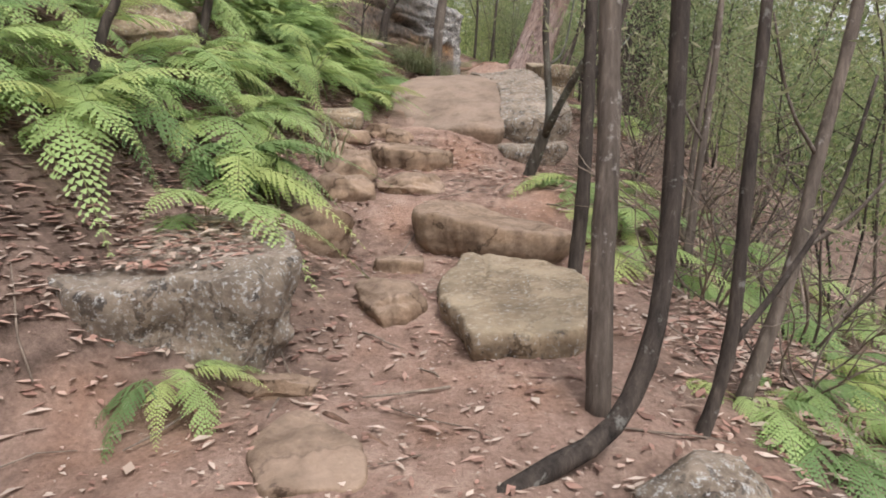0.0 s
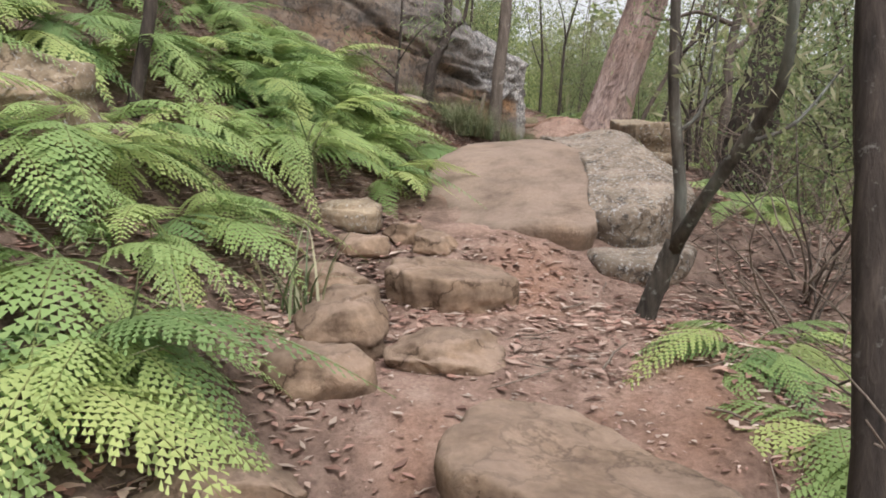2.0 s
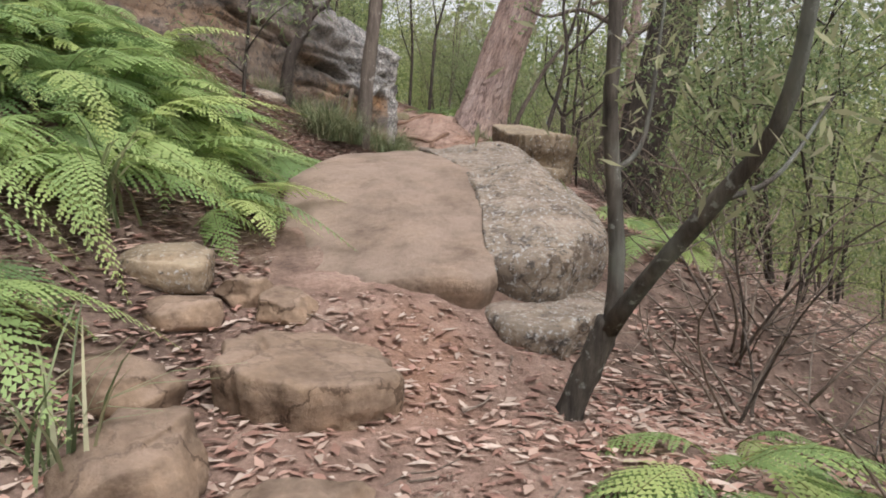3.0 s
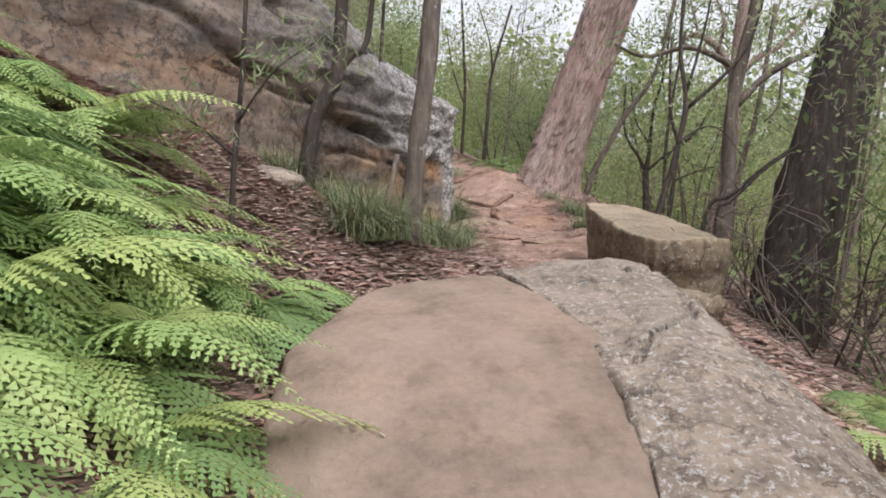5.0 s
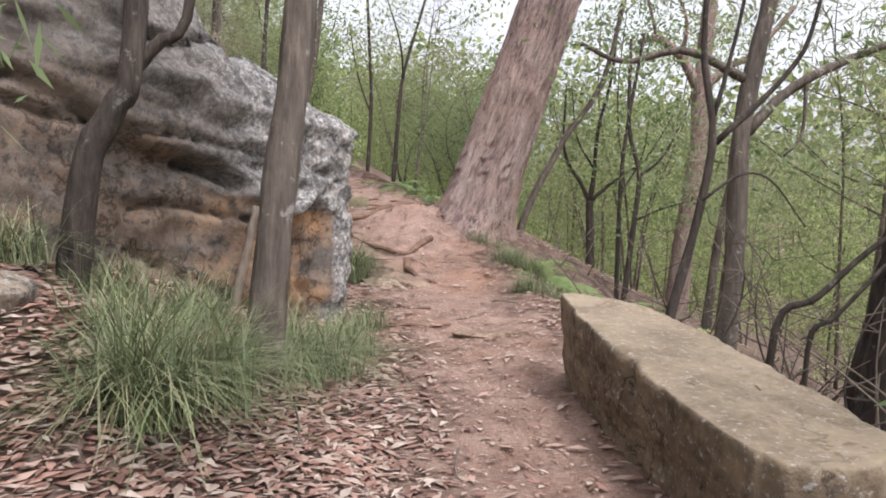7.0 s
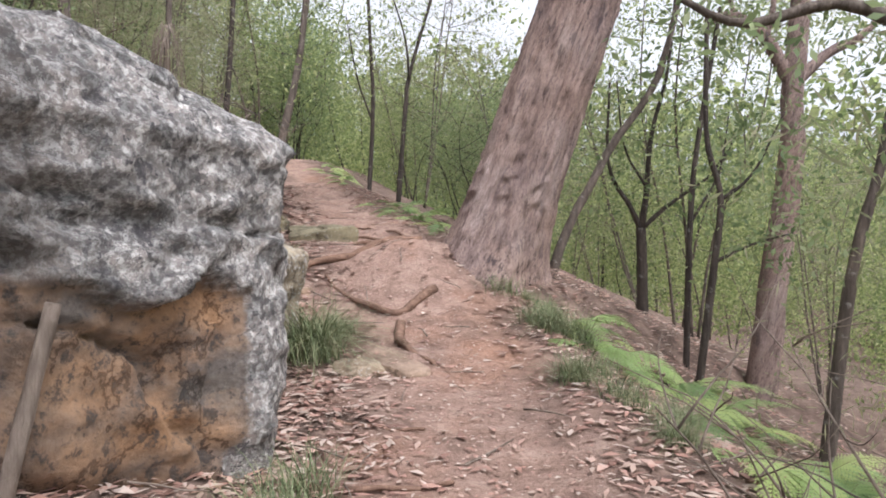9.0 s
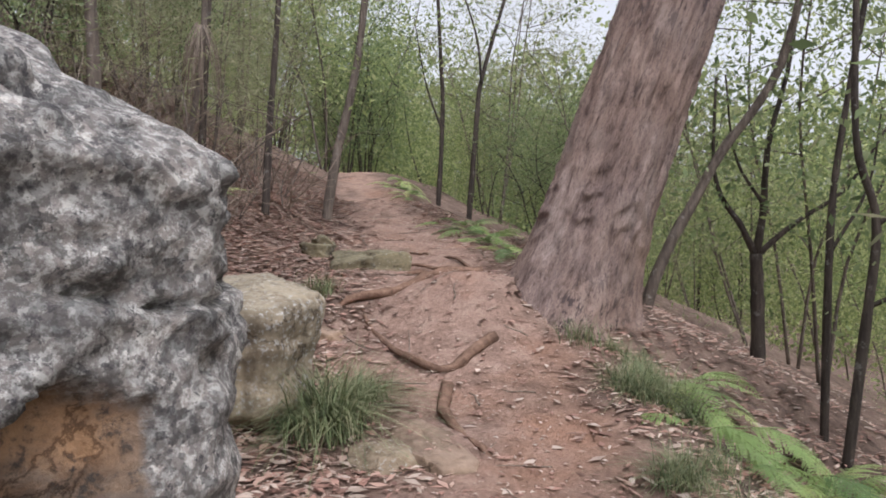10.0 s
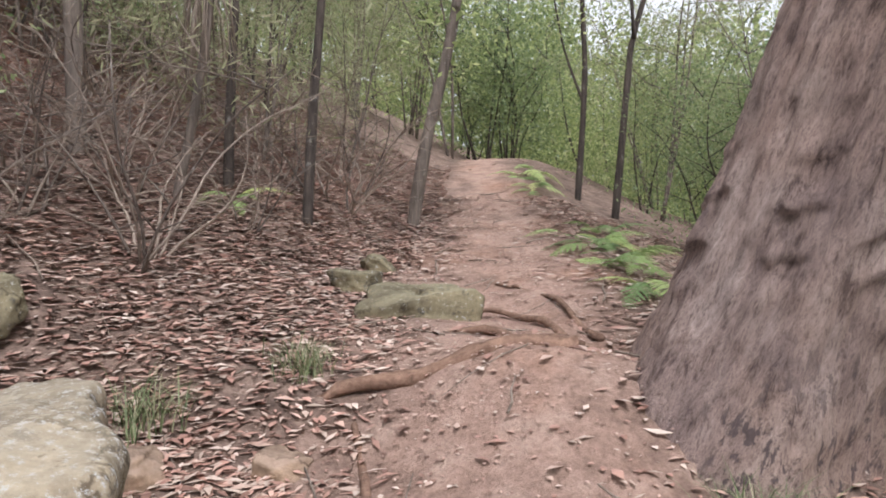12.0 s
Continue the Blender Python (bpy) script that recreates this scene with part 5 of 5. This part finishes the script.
# ---- bush all round ----
KINDS = [shrub("bush_tree", 31, 4.6, 1.5, LEAF_BRIGHT, DARK_BARK, "slender dark-stemmed bush tree with fine bright leaves", 2, 46, 115, 0.074, thin=0.2),
         shrub("bush_tree", 32, 3.6, 1.3, LEAF_DEEP, DARK_BARK, "slender dark-stemmed bush tree with deep green leaves", 3, 44, 115, 0.07, thin=0.2),
         shrub("bush_tree", 33, 5.4, 1.6, LEAF_OLIVE, GREY_BARK, "thin grey-stemmed bush tree with olive needle foliage", 3, 44, 135, 0.12, 0.1, 0.06),
         shrub("bush_tree", 34, 5.0, 1.5, LEAF_BRIGHT, GREY_BARK, "thin grey-stemmed bush tree with light green leaves", 2, 46, 115, 0.074, 0.15, thin=0.2)]
brnd = random.Random(77)
first = set()


def plant(k, x, y, s):
    if math.hypot(x - 2.2, y - 18.9) < 3.2:
        x += 3.2
    m = Matrix.Translation((x, y, ground_z(x, y) - 0.05)) @ Matrix.Rotation(brnd.uniform(0, 6.28), 4, "Z")
    if k not in first:
        first.add(k)
        KINDS[k].matrix_basis = m
        ob = KINDS[k]
    else:
        ob = copy_thing(KINDS[k], m)
    ob.scale = (s, s, s)
    tagged(ob, group="bush trees")


for i in range(40):
    y = brnd.uniform(6, 34)
    r = float(np.interp(y, EDGE_Y, EDGE_R))
    x = r + 2.3 + 11 * brnd.random() ** 1.3
    plant(brnd.choice((0, 1, 1, 3, 2)), x, y, brnd.uniform(0.7, 1.25))
for i in range(24):
    y = brnd.uniform(17.5, 34)
    l = float(np.interp(y, EDGE_Y, EDGE_L))
    plant(brnd.choice((2, 2, 1, 3)), l - 1.8 - 9 * brnd.random() ** 1.3, y, brnd.uniform(0.7, 1.2))
for i in range(9):
    y = brnd.uniform(6, 17)
    plant(brnd.choice((2, 2, 1)), -4.0 - 7 * brnd.random(), y, brnd.uniform(0.7, 1.1))
for i in range(15):
    plant(brnd.choice((0, 0, 3, 1)), brnd.uniform(-3, 6), brnd.uniform(29.5, 38), brnd.uniform(0.8, 1.4))


for i in range(10):
    plant(brnd.choice((2, 1, 2)), brnd.uniform(-8, -2.6), brnd.uniform(22, 31), brnd.uniform(0.8, 1.2))
for i in range(9):
    plant(brnd.choice((2, 2, 1)), brnd.uniform(-5.5, -1.6), brnd.uniform(20.5, 27), brnd.uniform(0.45, 0.75))
for x, y, k, s in ((3.9, 6.3, 2, 0.7), (3.3, 7.9, 2, 0.6), (3.3, 9.4, 1, 0.7), (4.0, 10.8, 2, 0.8)):
    plant(k, x, y, s)


def dry_bush(seed, high, label):
    """A tangle of bare grey twigs at the origin."""
    rnd = random.Random(seed)
    ob = new("dead_bush")
    for s in range(9):
        V, F = [], []
        a = rnd.uniform(0, 6.28)
        line = smooth_line(spray_of((rnd.uniform(-0.15, 0.15), rnd.uniform(-0.15, 0.15), -0.1), (math.cos(a) * 0.7, math.sin(a) * 0.7, 1), rnd, high * rnd.uniform(0.6, 1.1), 4), 10)
        tube(V, F, line, [0.011 - 0.0009 * i for i in range(10)], 5)
        for _ in range(6):
            p = line[rnd.randint(2, 8)]
            tw = smooth_line(spray_of(p, (rnd.uniform(-1, 1), rnd.uniform(-1, 1), rnd.uniform(-0.3, 0.6)), rnd, high * rnd.uniform(0.2, 0.5), 3), 6)
            tube(V, F, tw, [0.005 - 0.0006 * i for i in range(6)], 4)
        part("twig", mesh_of("twig", V, F, DEAD_WOOD if s % 3 else GREY_BARK), ob)
    return tagged(ob, label, "bush", "dead bushes")


DRY = dry_bush(3, 1.5, "tangle of bare grey dead twigs")
DRY_AT = [(1.9, 3.6), (2.2, 4.4), (2.0, 5.2), (2.6, 5.0), (2.3, 5.9), (1.75, 4.6), (2.9, 10.7), (2.85, 11.4), (2.9, 11.9), (3.0, 11.0), (2.7, 12.9), (3.4, 13.6), (2.4, 13.6), (3.0, 9.8), (2.2, 8.3), (1.9, 7.6), (2.4, 6.6),
          (-1.3, 19.5), (-1.9, 19.2), (-2.4, 19.8), (-1.2, 20.6), (-1.9, 20.3), (-2.6, 21.2), (-1.5, 21.9), (-0.95, 22.2), (-2.1, 22.6), (-3.1, 20.6), (-3.3, 22.0),
          (-1.3, 23.3), (-2.6, 23.8), (-1.8, 18.5), (-2.7, 18.7), (-3.4, 19.4)]
for k, (x, y) in enumerate(DRY_AT):
    m = Matrix.Translation((x, y, ground_z(x, y))) @ Matrix.Rotation(k * 2.4, 4, "Z")
    ob = DRY if k == 0 else copy_thing(DRY, m)
    ob.matrix_basis = m
    ob.scale = [0.7 + 0.5 * ((k * 37) % 10) / 10] * 3


def fallen_twigs():
    rnd = random.Random(12)
    V, F = [], []
    for _ in range(420):
        y = rnd.uniform(2, 25)
        x = rnd.uniform(-3.2, 2.8)
        if 7.6 < y < 11.6 and -0.9 < x < 1.8:
            continue
        a, l = rnd.uniform(0, 6.28), rnd.uniform(0.12, 0.5)
        pts = []
        for k in range(4):
            u = k / 3 - 0.5
            qx, qy = x + math.cos(a) * l * u + rnd.uniform(-0.015, 0.015), y + math.sin(a) * l * u + rnd.uniform(-0.015, 0.015)
            pts.append((qx, qy, ground_z(qx, qy) + 0.02 + rnd.uniform(0, 0.012)))
        r = rnd.uniform(0.0025, 0.007)
        tube(V, F, pts, [r, r * 0.95, r * 0.8, r * 0.5], 5)
    tagged(new("fallen_twigs", mesh_of("fallen_twigs", V, F, DEAD_WOOD)), "dry fallen twigs scattered over the ground", "twigs", kind="stuff")


fallen_twigs()


def far_woods():
    """Woodland beyond the near bush: many crowns of small clumps on thin stems."""
    rnd = random.Random(9)
    V, F, SV, SF = [], [], [], []
    for i in range(210):
        a, d = rnd.uniform(-0.9, 1.5) if i % 6 else rnd.uniform(0, 6.3), rnd.uniform(21, 60)
        x, y = d * math.sin(a), 12 + d * math.cos(a)
        floor = min(9.0, max(-4.0, ground_z(x, y)))
        tall = rnd.uniform(4.5, 8.0) if d < 34 else rnd.uniform(6, 11)
        wide = tall * rnd.uniform(0.2, 0.32)
        lean = Vector((rnd.uniform(-0.12, 0.12), rnd.uniform(-0.12, 0.12), 1))
        foot = Vector((x, y, floor - 0.3))
        for _ in range(rnd.choice((0, 1, 1))):
            tip = foot + Vector((lean.x + rnd.uniform(-0.15, 0.15), lean.y + rnd.uniform(-0.1, 0.1), 1)) * tall * 0.9
            tube(SV, SF, smooth_line([foot, foot.lerp(tip, 0.5) + Vector((rnd.uniform(-0.3, 0.3), 0, 0)), tip], 7), [0.05 - 0.006 * k for k in range(7)], 5)
        for _ in range(21):
            h = rnd.uniform(0.03, 1.0)
            r, b = wide * math.sqrt(rnd.random()) * (1.15 - 0.6 * h), rnd.uniform(0, 6.28)
            leaf_quads(V, F, foot + lean * tall * h + Vector((math.cos(b) * r, math.sin(b) * r, 0)), 0.42 if d < 34 else 0.66, 75, 0.14 if d < 34 else 0.26, rnd, thin=0.3)
    tagged(new("far_woods", mesh_of("far_woods", V, F, LEAF_BRIGHT)), "distant green woodland foliage", "woods", kind="stuff")
    tagged(new("far_stems", mesh_of("far_stems", SV, SF, DARK_BARK)), "thin dark stems of the distant woodland", "woods", kind="stuff")


far_woods()


def far_ridge():
    rnd = random.Random(15)
    V, F = [], []
    for i in range(2600):
        a, d = rnd.uniform(-1.3, 1.7), rnd.uniform(62, 105)
        x, y = d * math.sin(a), 12 + d * math.cos(a)
        leaf_quads(V, F, Vector((x, y, rnd.uniform(-5, 16) + 2.5 * math.sin(a * 9))), 2.6, 26, 0.95, rnd, thin=0.35)
    tagged(new("far_ridge", mesh_of("far_ridge", V, F, LEAF_BRIGHT)), "far wooded ridge across the valley", "woods", kind="stuff")


far_ridge()
